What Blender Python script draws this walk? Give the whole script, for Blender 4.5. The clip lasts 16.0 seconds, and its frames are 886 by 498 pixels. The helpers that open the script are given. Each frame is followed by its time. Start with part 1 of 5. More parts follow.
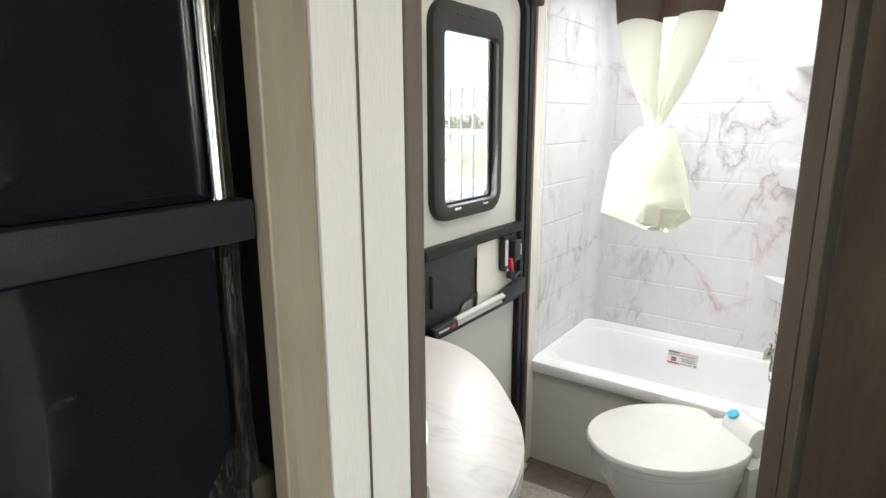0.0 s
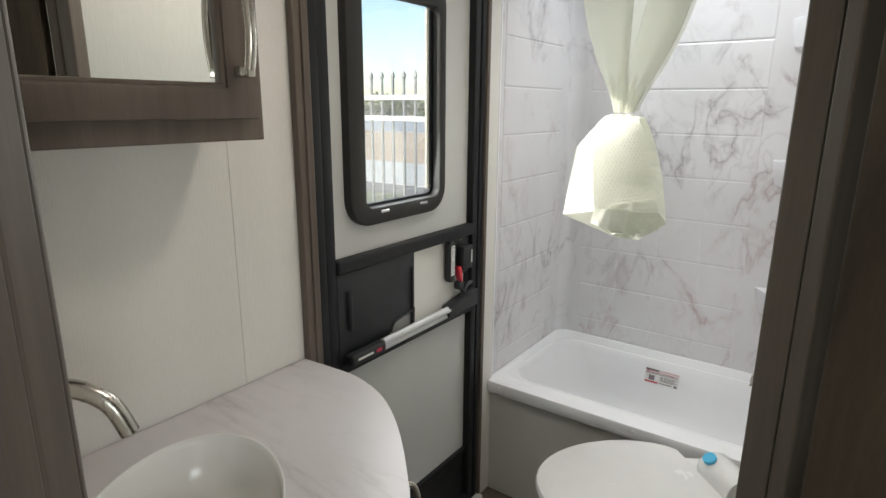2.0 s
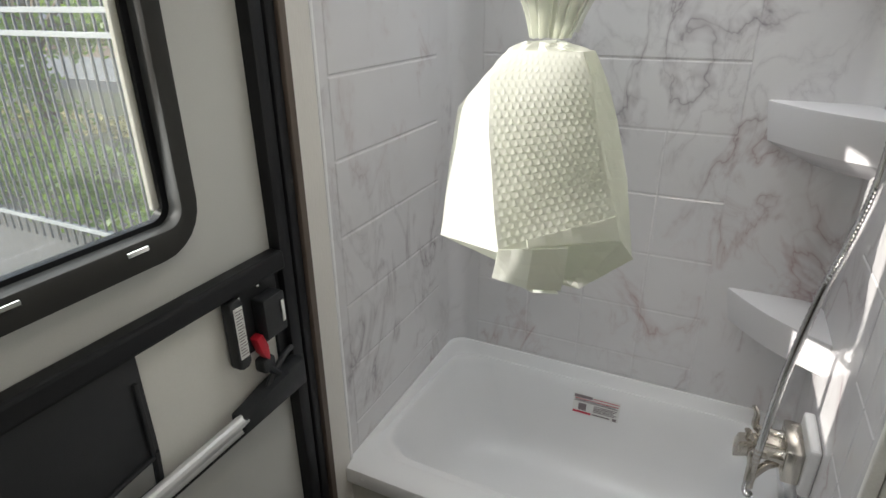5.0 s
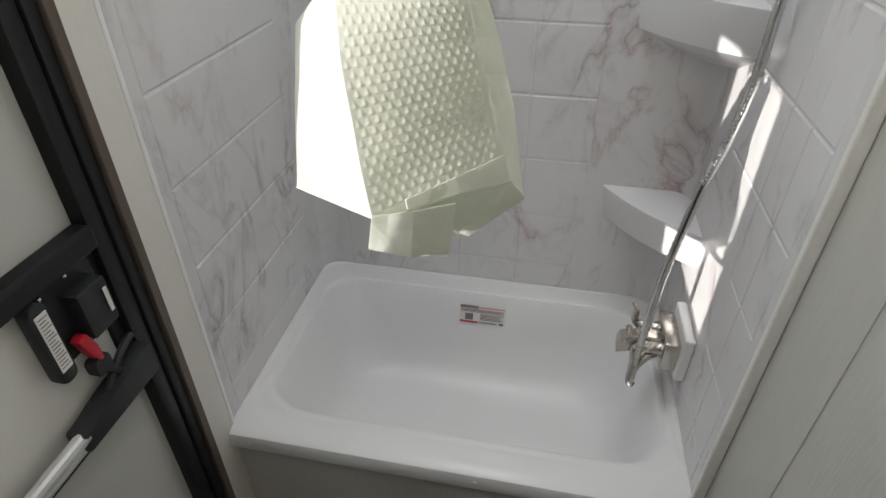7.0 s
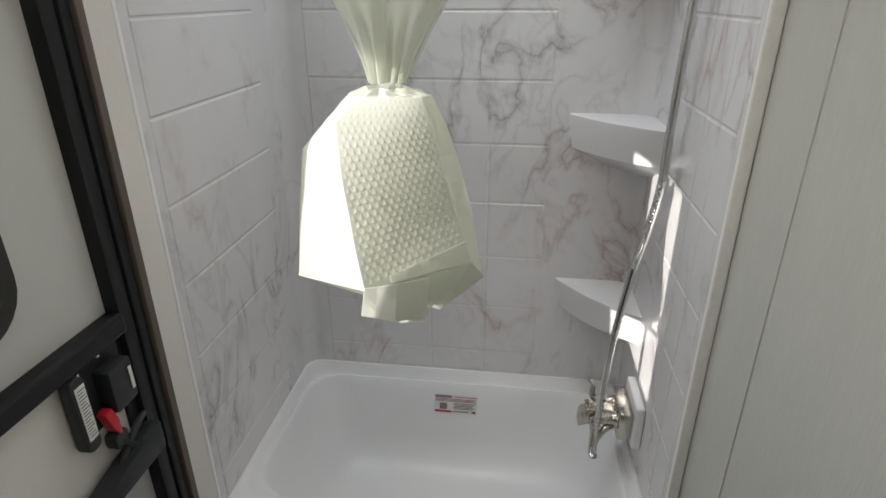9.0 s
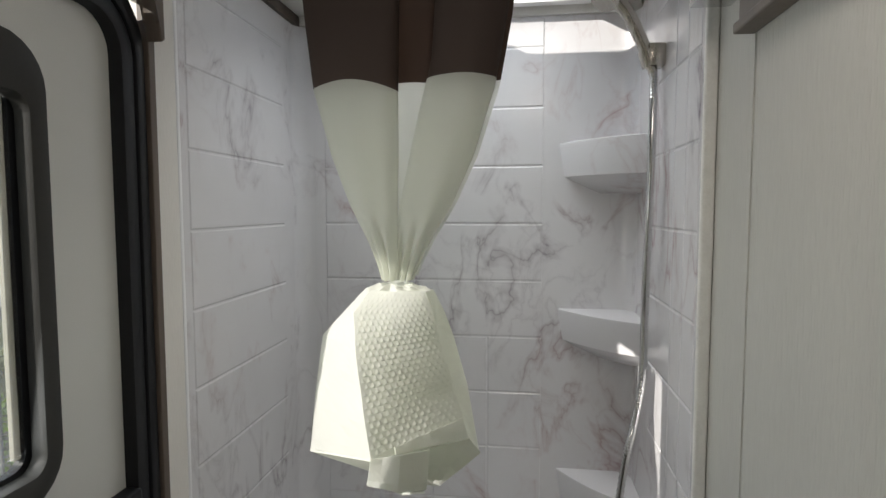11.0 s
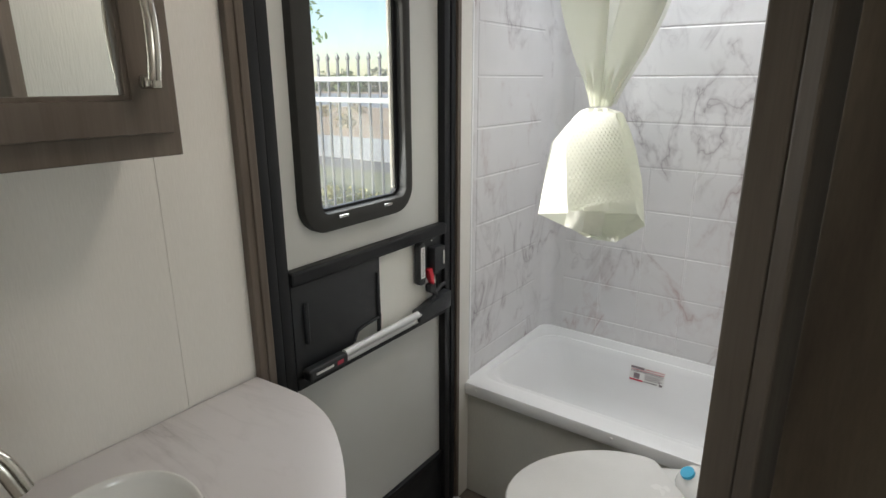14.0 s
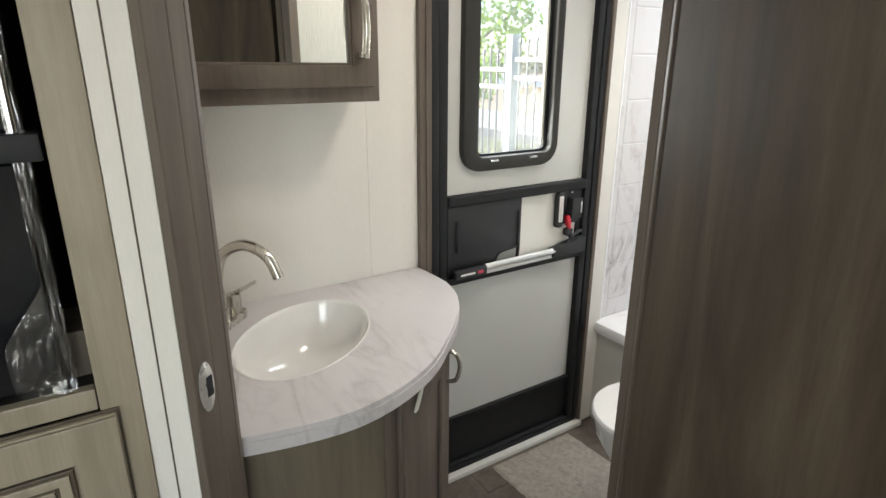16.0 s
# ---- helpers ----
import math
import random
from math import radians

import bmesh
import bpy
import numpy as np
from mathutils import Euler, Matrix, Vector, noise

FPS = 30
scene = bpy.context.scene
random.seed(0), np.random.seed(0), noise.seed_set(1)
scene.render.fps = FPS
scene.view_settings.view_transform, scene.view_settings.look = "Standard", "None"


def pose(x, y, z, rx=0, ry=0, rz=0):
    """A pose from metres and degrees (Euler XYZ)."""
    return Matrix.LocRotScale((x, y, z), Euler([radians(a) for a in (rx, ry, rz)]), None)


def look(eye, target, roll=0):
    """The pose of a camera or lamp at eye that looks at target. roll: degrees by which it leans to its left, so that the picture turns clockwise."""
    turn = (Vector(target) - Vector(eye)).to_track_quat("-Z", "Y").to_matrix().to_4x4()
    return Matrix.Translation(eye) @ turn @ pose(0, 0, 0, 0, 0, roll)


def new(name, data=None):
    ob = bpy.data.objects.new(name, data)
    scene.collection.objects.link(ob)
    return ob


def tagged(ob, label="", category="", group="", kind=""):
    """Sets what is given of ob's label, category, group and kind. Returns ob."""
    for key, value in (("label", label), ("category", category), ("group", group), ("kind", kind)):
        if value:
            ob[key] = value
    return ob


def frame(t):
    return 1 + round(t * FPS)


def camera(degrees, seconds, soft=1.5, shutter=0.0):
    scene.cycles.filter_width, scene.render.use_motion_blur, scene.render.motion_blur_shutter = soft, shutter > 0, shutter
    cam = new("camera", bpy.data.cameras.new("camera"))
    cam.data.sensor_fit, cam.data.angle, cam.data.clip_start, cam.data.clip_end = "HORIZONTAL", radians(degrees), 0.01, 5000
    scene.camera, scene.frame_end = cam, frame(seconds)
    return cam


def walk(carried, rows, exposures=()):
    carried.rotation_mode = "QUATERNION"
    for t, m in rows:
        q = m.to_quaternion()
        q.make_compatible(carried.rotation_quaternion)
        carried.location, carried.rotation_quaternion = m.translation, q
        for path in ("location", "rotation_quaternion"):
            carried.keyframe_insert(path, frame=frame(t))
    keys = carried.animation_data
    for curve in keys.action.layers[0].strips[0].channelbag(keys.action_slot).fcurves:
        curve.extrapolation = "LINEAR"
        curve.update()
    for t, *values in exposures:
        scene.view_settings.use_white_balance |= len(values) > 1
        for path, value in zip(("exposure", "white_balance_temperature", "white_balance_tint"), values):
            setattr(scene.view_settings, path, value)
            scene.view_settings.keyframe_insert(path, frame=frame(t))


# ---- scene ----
cam = camera(75.4, 16.0)
PATH = [
    (0, (-0.077, -0.049, 1.400), (-1.206, 1.540, 0.954), -0.2),
    (0.5, (-0.073, 0.006, 1.398), (-1.194, 1.593, 0.927), -0.4),
    (1, (-0.040, 0.064, 1.392), (-1.181, 1.642, 0.937), -0.5),
    (1.5, (-0.052, 0.184, 1.389), (-1.193, 1.757, 0.919), -0.0),
    (2, (-0.085, 0.301, 1.388), (-1.212, 1.881, 0.905), 0.4),
    (2.5, (-0.168, 0.388, 1.381), (-1.274, 1.986, 0.907), 0.3),
    (3, (-0.236, 0.482, 1.38), (-1.329, 2.089, 0.911), 0.3),
    (3.5, (-0.292, 0.582, 1.343), (-1.356, 2.208, 0.871), 0.2),
    (4, (-0.354, 0.775, 1.342), (-1.361, 2.421, 0.815), 0.0),
    (4.5, (-0.363, 0.949, 1.375), (-1.286, 2.603, 0.733), -0.2),
    (5, (-0.401, 1.111, 1.423), (-1.193, 2.763, 0.621), -0.4),
    (5.2, (-0.402, 1.178, 1.444), (-1.171, 2.801, 0.562), 0.2),
    (7.3, (-0.467, 1.267, 1.444), (-0.729, 2.874, 0.282), -0.0),
    (7.5, (-0.468, 1.259, 1.444), (-0.716, 2.872, 0.288), -0.1),
    (8, (-0.464, 1.223, 1.451), (-0.695, 2.865, 0.333), -0.1),
    (8.5, (-0.452, 1.161, 1.467), (-0.681, 2.872, 0.458), -0.0),
    (9, (-0.438, 1.091, 1.484), (-0.671, 2.905, 0.674), -0.1),
    (9.5, (-0.413, 1.013, 1.513), (-0.649, 2.925, 0.974), -0.3),
    (10, (-0.414, 0.999, 1.538), (-0.659, 2.964, 1.253), -0.2),
    (12.3, (-0.377, 0.742, 1.43), (-0.87, 2.678, 1.32), -0.0),
    (12.5, (-0.357, 0.691, 1.439), (-0.93, 2.597, 1.247), 0.0),
    (13, (-0.286, 0.56, 1.443), (-1.026, 2.385, 1.092), 0.3),
    (13.5, (-0.192, 0.492, 1.45), (-1.125, 2.194, 0.967), 0.0),
    (14, (-0.069, 0.439, 1.437), (-1.189, 1.998, 0.875), -0.1),
    (14.5, (0.039, 0.373, 1.425), (-1.258, 1.777, 0.836), -0.2),
    (15, (0.179, 0.295, 1.421), (-1.251, 1.557, 0.818), -0.1),
    (15.5, (0.322, 0.264, 1.419), (-1.205, 1.403, 0.809), 0.1),
    (16, (0.386, 0.276, 1.42), (-1.214, 1.306, 0.803), 0.3),
]
walk(cam, [(t, look(eye, target, roll)) for t, eye, target, roll in PATH],
     exposures=[(0.0, 1.80), (0.2, 1.55), (0.5, 1.30), (1.0, 1.10), (1.5, 1.05), (2.0, 1.00), (2.5, 0.85), (3.0, 0.65), (3.5, 0.52), (4.5, 0.40), (5.0, 0.38), (7.5, 0.30), (8.5, 0.30), (9.0, 0.26), (9.5, 0.15), (10.0, 0.08), (12.5, 0.10), (13.0, 0.35), (13.5, 0.60), (14.0, 0.80), (14.5, 0.97), (15.0, 1.20), (15.5, 1.45), (16.0, 1.65)])

# ---- world, sun, large lights ----
SUN_WAY = Vector((0.94, 0.825, -0.503)).normalized()
world = bpy.data.worlds.new("daylight")
scene.world = world
world.use_nodes = True
_n = world.node_tree.nodes
_sky = _n.new("ShaderNodeTexSky")
_sky.sky_type, _sky.sun_disc = "NISHITA", False
_sky.dust_density, _sky.ozone_density = 0.6, 2.5
_sky.sun_elevation, _sky.sun_rotation = radians(21.9), radians(228.7)
world.node_tree.links.new(_sky.outputs[0], _n["Background"].inputs[0])
_n["Background"].inputs[1].default_value = 0.15

sun = new("sun", bpy.data.lights.new("sun", "SUN"))
sun.data.energy, sun.data.angle, sun.data.color = 5.0, radians(0.5), (1.0, 0.95, 0.88)
sun.matrix_world = look(-SUN_WAY * 20, (0, 0, 0))


def window_light(name, place, target, sx, sy, power, colour):
    ob = new(name, bpy.data.lights.new(name, "AREA"))
    ob.data.shape, ob.data.size, ob.data.size_y, ob.data.energy, ob.data.color = "RECTANGLE", sx, sy, power, colour
    ob.matrix_world = look(place, target)
    return ob


window_light("skylight_daylight", (-0.575, 2.295, 2.13), (-0.575, 2.2951, 0), 0.5, 0.34, 2.0, (0.96, 0.99, 0.98)).data.spread = radians(120)
# two fill lamps added at unseen hall openings to brighten hall and vanity
window_light("hall_fill_light", (1.62, -0.35, 1.3), (0, -0.35, 1.25), 0.9, 0.65, 4.9, (0.97, 1.0, 0.94))
window_light("hall_back_fill_light", (0.55, -2.22, 1.3), (0.55, 0, 1.25), 0.9, 0.65, 3.5, (0.97, 1.0, 0.94))

window_light("door_window_daylight", (-1.034, 1.478, 1.40), (0, 1.4781, 1.25), 0.27, 0.47, 1.9, (0.96, 0.99, 0.98))


# ---- materials ----
def material(name):
    m = bpy.data.materials.new(name)
    m.use_nodes = True
    nt = m.node_tree
    return m, nt, nt.nodes["Principled BSDF"]


def node(nt, kind, **values):
    n = nt.nodes.new(kind)
    for k, v in values.items():
        n.inputs[k].default_value = v
    return n


def ramp(nt, source, stops):
    r = nt.nodes.new("ShaderNodeValToRGB")
    e = r.color_ramp.elements
    while len(e) < len(stops):
        e.new(0.5)
    for el, (p, c) in zip(e, stops):
        el.position, el.color = p, (*c, 1) if len(c) == 3 else c
    nt.links.new(source, r.inputs[0])
    return r.outputs[0]


def place(nt, scale=(1, 1, 1), turn=(0, 0, 0), local=False):
    co = nt.nodes.new("ShaderNodeTexCoord") if local else nt.nodes.new("ShaderNodeNewGeometry")
    mp = nt.nodes.new("ShaderNodeMapping")
    mp.inputs["Scale"].default_value = scale
    mp.inputs["Rotation"].default_value = [radians(a) for a in turn]
    nt.links.new(co.outputs["Object" if local else "Position"], mp.inputs[0])
    return mp.outputs[0]


def noise_of(nt, vec, scale, detail=4.0, rough=0.55, distort=0.0):
    n = node(nt, "ShaderNodeTexNoise", Scale=scale, Detail=detail, Roughness=rough, Distortion=distort)
    nt.links.new(vec, n.inputs["Vector"])
    return n.outputs[0]


def bump(nt, bsdf, height, strength, distance):
    b = node(nt, "ShaderNodeBump", Strength=strength, Distance=distance)
    nt.links.new(height, b.inputs["Height"])
    nt.links.new(b.outputs[0], bsdf.inputs["Normal"])


def mix(nt, a, b, fac, mode="MIX"):
    m = nt.nodes.new("ShaderNodeMix")
    m.data_type, m.blend_type = "RGBA", mode
    for sock, v in ((m.inputs[0], fac), (m.inputs[6], a), (m.inputs[7], b)):
        if hasattr(v, "links"):
            nt.links.new(v, sock)
        else:
            sock.default_value = v if isinstance(v, float) else (*v, 1)
    return m.outputs[2]


def surface(name, dark, light, scale=30.0, rough=0.5, metal=0.0, bumps=0.1, fine=250.0, stretch=(1, 1, 1), coat=0.0, local=False, vary=0.07):
    """A plain finish with broad and fine variation."""
    m, nt, b = material(name)
    v = place(nt, stretch, local=local)
    broad, grain = noise_of(nt, v, scale, 3), noise_of(nt, v, fine, 2)
    both = mix(nt, broad, grain, 0.45)
    nt.links.new(ramp(nt, both, [(0.3, dark), (0.7, light)]), b.inputs["Base Color"])
    nt.links.new(ramp(nt, broad, [(0.3, [max(0.02, rough - vary)] * 3), (0.7, [min(1, rough + vary)] * 3)]), b.inputs["Roughness"])
    b.inputs["Metallic"].default_value, b.inputs["Coat Weight"].default_value = metal, coat
    if bumps:
        bump(nt, b, grain, bumps, 0.002)
    return m


def wood(name, dark, mid, light, rough=0.42, turn=(0, 0, 0), scale=9.0, knots=False, blotch=0.5, along=0.05):
    """Printed wood grain that runs along z (before the turn)."""
    m, nt, b = material(name)
    v = place(nt, (1, 1, along), turn)
    v2 = place(nt, (1, 1, 0.2), turn)
    streak = noise_of(nt, v, 34.0, 7, 0.6, 0.5)
    fine = noise_of(nt, v, 300.0, 3, 0.6)
    cloud = noise_of(nt, v2, scale, 5, 0.6, 0.8)
    col = ramp(nt, mix(nt, streak, cloud, blotch), [(0.34, dark), (0.5, mid), (0.68, light)])
    col = mix(nt, col, ramp(nt, fine, [(0.35, (0.86, 0.86, 0.86)), (0.6, (1, 1, 1))]), 0.6, "MULTIPLY")
    if knots:
        w = node(nt, "ShaderNodeTexVoronoi", Scale=2.6)
        nt.links.new(place(nt, (1, 1, 0.62), turn), w.inputs["Vector"])
        col = mix(nt, col, ramp(nt, w.outputs["Distance"], [(0.0, (0.3, 0.27, 0.25)), (0.05, (0.55, 0.52, 0.5)), (0.13, (1, 1, 1))]), 0.85, "MULTIPLY")
    nt.links.new(col, b.inputs["Base Color"])
    nt.links.new(ramp(nt, cloud, [(0.3, [rough - 0.05] * 3), (0.7, [rough + 0.08] * 3)]), b.inputs["Roughness"])
    bump(nt, b, fine, 0.12, 0.001)
    return m


def marble(name, base, veins, vein_scale, rough=0.22, rose=None, amount=1.0, stretch=(1.0, 1.0, 0.62), turn=(18, 34, 35)):
    """White cultured marble with thin broken veins."""
    m, nt, b = material(name)
    v = place(nt, (1, 1, 1))
    warp = noise_of(nt, v, vein_scale * 1.0, 4, 0.6, 0.2)
    soft_gate = ramp(nt, warp, [(0.445, (0, 0, 0)), (0.60, (1, 1, 1))])
    masks = []
    for k, (s, w) in enumerate(((0.85, 0.016), (2.1, 0.022))):
        line = noise_of(nt, place(nt, stretch, (turn[0] + 40 * k, turn[1], turn[2] + 70 * k)), vein_scale * s, 5, 0.54, 0.75)
        d = nt.nodes.new("ShaderNodeMath"); d.operation = "SUBTRACT"; d.inputs[1].default_value = 0.5
        nt.links.new(line, d.inputs[0])
        a = nt.nodes.new("ShaderNodeMath"); a.operation = "ABSOLUTE"
        nt.links.new(d.outputs[0], a.inputs[0])
        masks.append(ramp(nt, a.outputs[0], [(0.0, (1, 1, 1)), (w * 0.35, (0.5, 0.5, 0.5)), (w * 2.2, (0.0, 0.0, 0.0))]))
    thin = mix(nt, masks[0], masks[1], 0.35, "ADD")
    mask = mix(nt, thin, soft_gate, 1.0, "MULTIPLY")
    cloud = noise_of(nt, v, vein_scale * 0.7, 3)
    tone = ramp(nt, cloud, [(0.35, base), (0.7, tuple(c * 0.92 for c in base))])
    vein = ramp(nt, noise_of(nt, v, vein_scale * 0.45, 1), [(0.42, veins), (0.58, rose or veins)])
    sm = nt.nodes.new("ShaderNodeMath"); sm.operation = "MULTIPLY"; sm.inputs[1].default_value = amount; sm.use_clamp = True
    nt.links.new(mask, sm.inputs[0])
    nt.links.new(mix(nt, tone, vein, sm.outputs[0]), b.inputs["Base Color"])
    b.inputs["Roughness"].default_value = rough
    bump(nt, b, noise_of(nt, v, 40, 2), 0.03, 0.003)
    return m


def thin_cloth(name, colour, through_colour, amount, rough=0.8, fine=900.0, strength=0.2, see=0.0):
    """Cloth or film that lets some light through."""
    m, nt, b = material(name)
    v = place(nt, local=True)
    b.inputs["Base Color"].default_value, b.inputs["Roughness"].default_value = (*colour, 1), rough
    weave = noise_of(nt, v, fine, 2)
    bump(nt, b, weave, strength, 0.001)
    t = node(nt, "ShaderNodeBsdfTranslucent", Color=(*through_colour, 1))
    mx = node(nt, "ShaderNodeMixShader", Fac=amount)
    nt.links.new(b.outputs[0], mx.inputs[1])
    nt.links.new(t.outputs[0], mx.inputs[2])
    last = mx.outputs[0]
    if see:
        holes = node(nt, "ShaderNodeMixShader", Fac=see)
        nt.links.new(last, holes.inputs[1])
        nt.links.new(nt.nodes.new("ShaderNodeBsdfTransparent").outputs[0], holes.inputs[2])
        last = holes.outputs[0]
    nt.links.new(last, nt.nodes["Material Output"].inputs[0])
    return m


def clear(name, tint, gloss=0.06, rough=0.0, wrinkle=0.0):
    """A clear pane or film: see-through, with a gloss."""
    m, nt, b = material(name)
    t = node(nt, "ShaderNodeBsdfTransparent", Color=(*tint, 1))
    g = node(nt, "ShaderNodeBsdfGlossy", Roughness=rough)
    f = node(nt, "ShaderNodeLayerWeight", Blend=0.12)
    if wrinkle:
        bp = node(nt, "ShaderNodeBump", Strength=wrinkle, Distance=0.01)
        nt.links.new(noise_of(nt, place(nt, (1, 1, 0.25)), 40, 4), bp.inputs["Height"])
        nt.links.new(bp.outputs[0], g.inputs["Normal"])
        nt.links.new(bp.outputs[0], f.inputs["Normal"])
    mx = nt.nodes.new("ShaderNodeMixShader")
    fac = nt.nodes.new("ShaderNodeMath")
    fac.operation, fac.inputs[1].default_value, fac.inputs[2].default_value = "MULTIPLY_ADD", 0.5, gloss * 0.5
    nt.links.new(f.outputs["Facing"], fac.inputs[0])
    nt.links.new(fac.outputs[0], mx.inputs[0])
    nt.links.new(t.outputs[0], mx.inputs[1])
    nt.links.new(g.outputs[0], mx.inputs[2])
    nt.links.new(mx.outputs[0], nt.nodes["Material Output"].inputs[0])
    return m


IVORY = surface("ivory_wall_vinyl", (0.69, 0.667, 0.625), (0.765, 0.742, 0.70), 6, 0.5, bumps=0.2, fine=380, stretch=(1, 1, 0.12))
GREY_PANEL = surface("pale_linen_wall_panel", (0.50, 0.495, 0.455), (0.575, 0.57, 0.525), 5, 0.5, bumps=0.7, fine=300, stretch=(1, 1, 0.09))
CEILING = surface("ceiling_white", (0.74, 0.73, 0.70), (0.8, 0.79, 0.76), 8, 0.6)
BROWN = wood("grey_brown_wood_print", (0.085, 0.066, 0.05), (0.12, 0.095, 0.076), (0.158, 0.13, 0.106), 0.55)
BROWN_FLAT = wood("grey_brown_wood_print_across", (0.085, 0.066, 0.05), (0.12, 0.095, 0.076), (0.158, 0.13, 0.106), turn=(90, 0, 0))
VANITY_WOOD = wood("olive_brown_vanity_print", (0.125, 0.105, 0.075), (0.165, 0.14, 0.10), (0.21, 0.18, 0.13), 0.45)
DOOR_WOOD = wood("rustic_brown_door_print", (0.045, 0.032, 0.022), (0.098, 0.074, 0.052), (0.175, 0.138, 0.10), 0.72, scale=7.0, knots=True, blotch=0.85, along=0.2)
DOOR_WOOD.node_tree.nodes["Principled BSDF"].inputs["Specular IOR Level"].default_value = 0.25
TAUPE = wood("taupe_glazed_cabinet_wood", (0.26, 0.22, 0.165), (0.34, 0.29, 0.22), (0.40, 0.345, 0.265), 0.4)
GLAZE = surface("dark_cabinet_glaze", (0.07, 0.055, 0.04), (0.11, 0.085, 0.06), 60, 0.5)
MARBLE = marble("white_marble_liner", (0.72, 0.71, 0.72), (0.25, 0.215, 0.245), 4.2, 0.2, (0.42, 0.28, 0.28), 0.72)
COUNTER = marble("pale_marble_laminate", (0.63, 0.605, 0.61), (0.30, 0.275, 0.28), 3.2, 0.35, amount=0.5, stretch=(0.45, 1.6, 1), turn=(0, 0, 32))
TUB_WHITE = surface("white_acrylic", (0.81, 0.81, 0.815), (0.83, 0.83, 0.835), 3, 0.3, bumps=0.0, vary=0.02)
SHELF_WHITE = surface("plain_liner_moulding", (0.69, 0.68, 0.695), (0.72, 0.71, 0.725), 3, 0.24, bumps=0.0, vary=0.02)
CERAMIC = surface("white_ceramic", (0.79, 0.785, 0.76), (0.82, 0.815, 0.79), 4, 0.12, bumps=0.0, coat=0.4, vary=0.02)
TOILET_WHITE = surface("white_glossy_plastic", (0.74, 0.73, 0.71), (0.79, 0.78, 0.76), 12, 0.22, bumps=0.0)
DOOR_GREY = surface("satin_grey_door_skin", (0.53, 0.535, 0.515), (0.59, 0.595, 0.57), 4, 0.45, bumps=0.05, fine=500)
DOOR_WHITE = surface("off_white_door_skin", (0.73, 0.725, 0.68), (0.77, 0.765, 0.72), 8, 0.45, bumps=0.05)
BLACK = surface("black_aluminium", (0.006, 0.0065, 0.008), (0.010, 0.011, 0.013), 20, 0.48, bumps=0.05)
BLACK_PLASTIC = surface("black_plastic", (0.015, 0.0165, 0.0185), (0.021, 0.023, 0.026), 40, 0.5, bumps=0.15, fine=700)
FRAME_GREY = surface("dark_grey_window_plastic", (0.032, 0.032, 0.030), (0.042, 0.042, 0.040), 30, 0.5, bumps=0.15, fine=600)
FRAME_GREY.node_tree.nodes["Principled BSDF"].inputs["Specular IOR Level"].default_value = 0.2
for _s, _k in ((BLACK, 0.35), (BLACK_PLASTIC, 0.5)):
    _s.node_tree.nodes["Principled BSDF"].inputs["Specular IOR Level"].default_value = _k
NICKEL = surface("brushed_nickel", (0.52, 0.49, 0.44), (0.62, 0.59, 0.54), 30, 0.25, 1.0, bumps=0.05, fine=600, stretch=(1, 1, 0.2))
STEEL = surface("polished_steel", (0.6, 0.6, 0.6), (0.7, 0.7, 0.7), 30, 0.18, 1.0, bumps=0.0)
ALUMINIUM = surface("satin_aluminium_tube", (0.62, 0.62, 0.62), (0.7, 0.7, 0.7), 20, 0.5, 0.5, bumps=0.0, vary=0.03)
RED = surface("red_plastic", (0.5, 0.012, 0.03), (0.6, 0.02, 0.04), 60, 0.4, bumps=0.0)
BLUE = surface("blue_plastic", (0.06, 0.42, 0.68), (0.09, 0.5, 0.75), 60, 0.4, bumps=0.0)
LABEL = surface("white_paper_label", (0.72, 0.72, 0.70), (0.78, 0.78, 0.76), 80, 0.6, bumps=0.0)
PRINT_RED = surface("red_print", (0.5, 0.04, 0.08), (0.58, 0.06, 0.1), 80, 0.6, bumps=0.0)
PRINT_GREY = surface("grey_print", (0.2, 0.17, 0.18), (0.27, 0.23, 0.24), 80, 0.6, bumps=0.0)
# pale tan that paints the sunlit edge of the window reveal
SUNLIT_EDGE_TAN = surface("tan_sunlit_edge", (0.34, 0.32, 0.27), (0.42, 0.40, 0.34), 40, 0.7, bumps=0.1)
SILL_WHITE = surface("white_sill_vinyl", (0.68, 0.67, 0.63), (0.78, 0.77, 0.74), 40, 0.5, bumps=0.3)
CURTAIN = thin_cloth("sheer_white_curtain", (0.68, 0.69, 0.65), (0.84, 0.86, 0.76), 0.5, see=0.2)
CURTAIN_BROWN = thin_cloth("dark_brown_curtain", (0.045, 0.03, 0.024), (0.10, 0.055, 0.035), 0.2)
WRAP = thin_cloth("white_foam_wrap", (0.77, 0.775, 0.75), (0.83, 0.855, 0.755), 0.48, 0.7, 500, 0.1)
RUG = surface("taupe_rug_pile", (0.26, 0.23, 0.20), (0.48, 0.445, 0.40), 60, 0.95, bumps=0.8, fine=350)
PLANK = wood("brown_vinyl_plank", (0.09, 0.072, 0.058), (0.145, 0.12, 0.1), (0.21, 0.18, 0.155), 0.4, turn=(90, 0, 0), scale=6)
FRIDGE_BLACK = surface("gloss_black_fridge_door", (0.006, 0.007, 0.010), (0.010, 0.011, 0.015), 20, 0.13, bumps=0.0, coat=0.3)
# recess shade put into the colour: near-black niche panels and fridge body
NICHE_SHADE_BLACK = surface("black_recess_shade", (0.01, 0.01, 0.01), (0.016, 0.015, 0.014), 20, 0.7, bumps=0.0)
FILM = clear("clear_wrap_film", (0.93, 0.95, 0.95), gloss=0.22, rough=0.1, wrinkle=0.8)
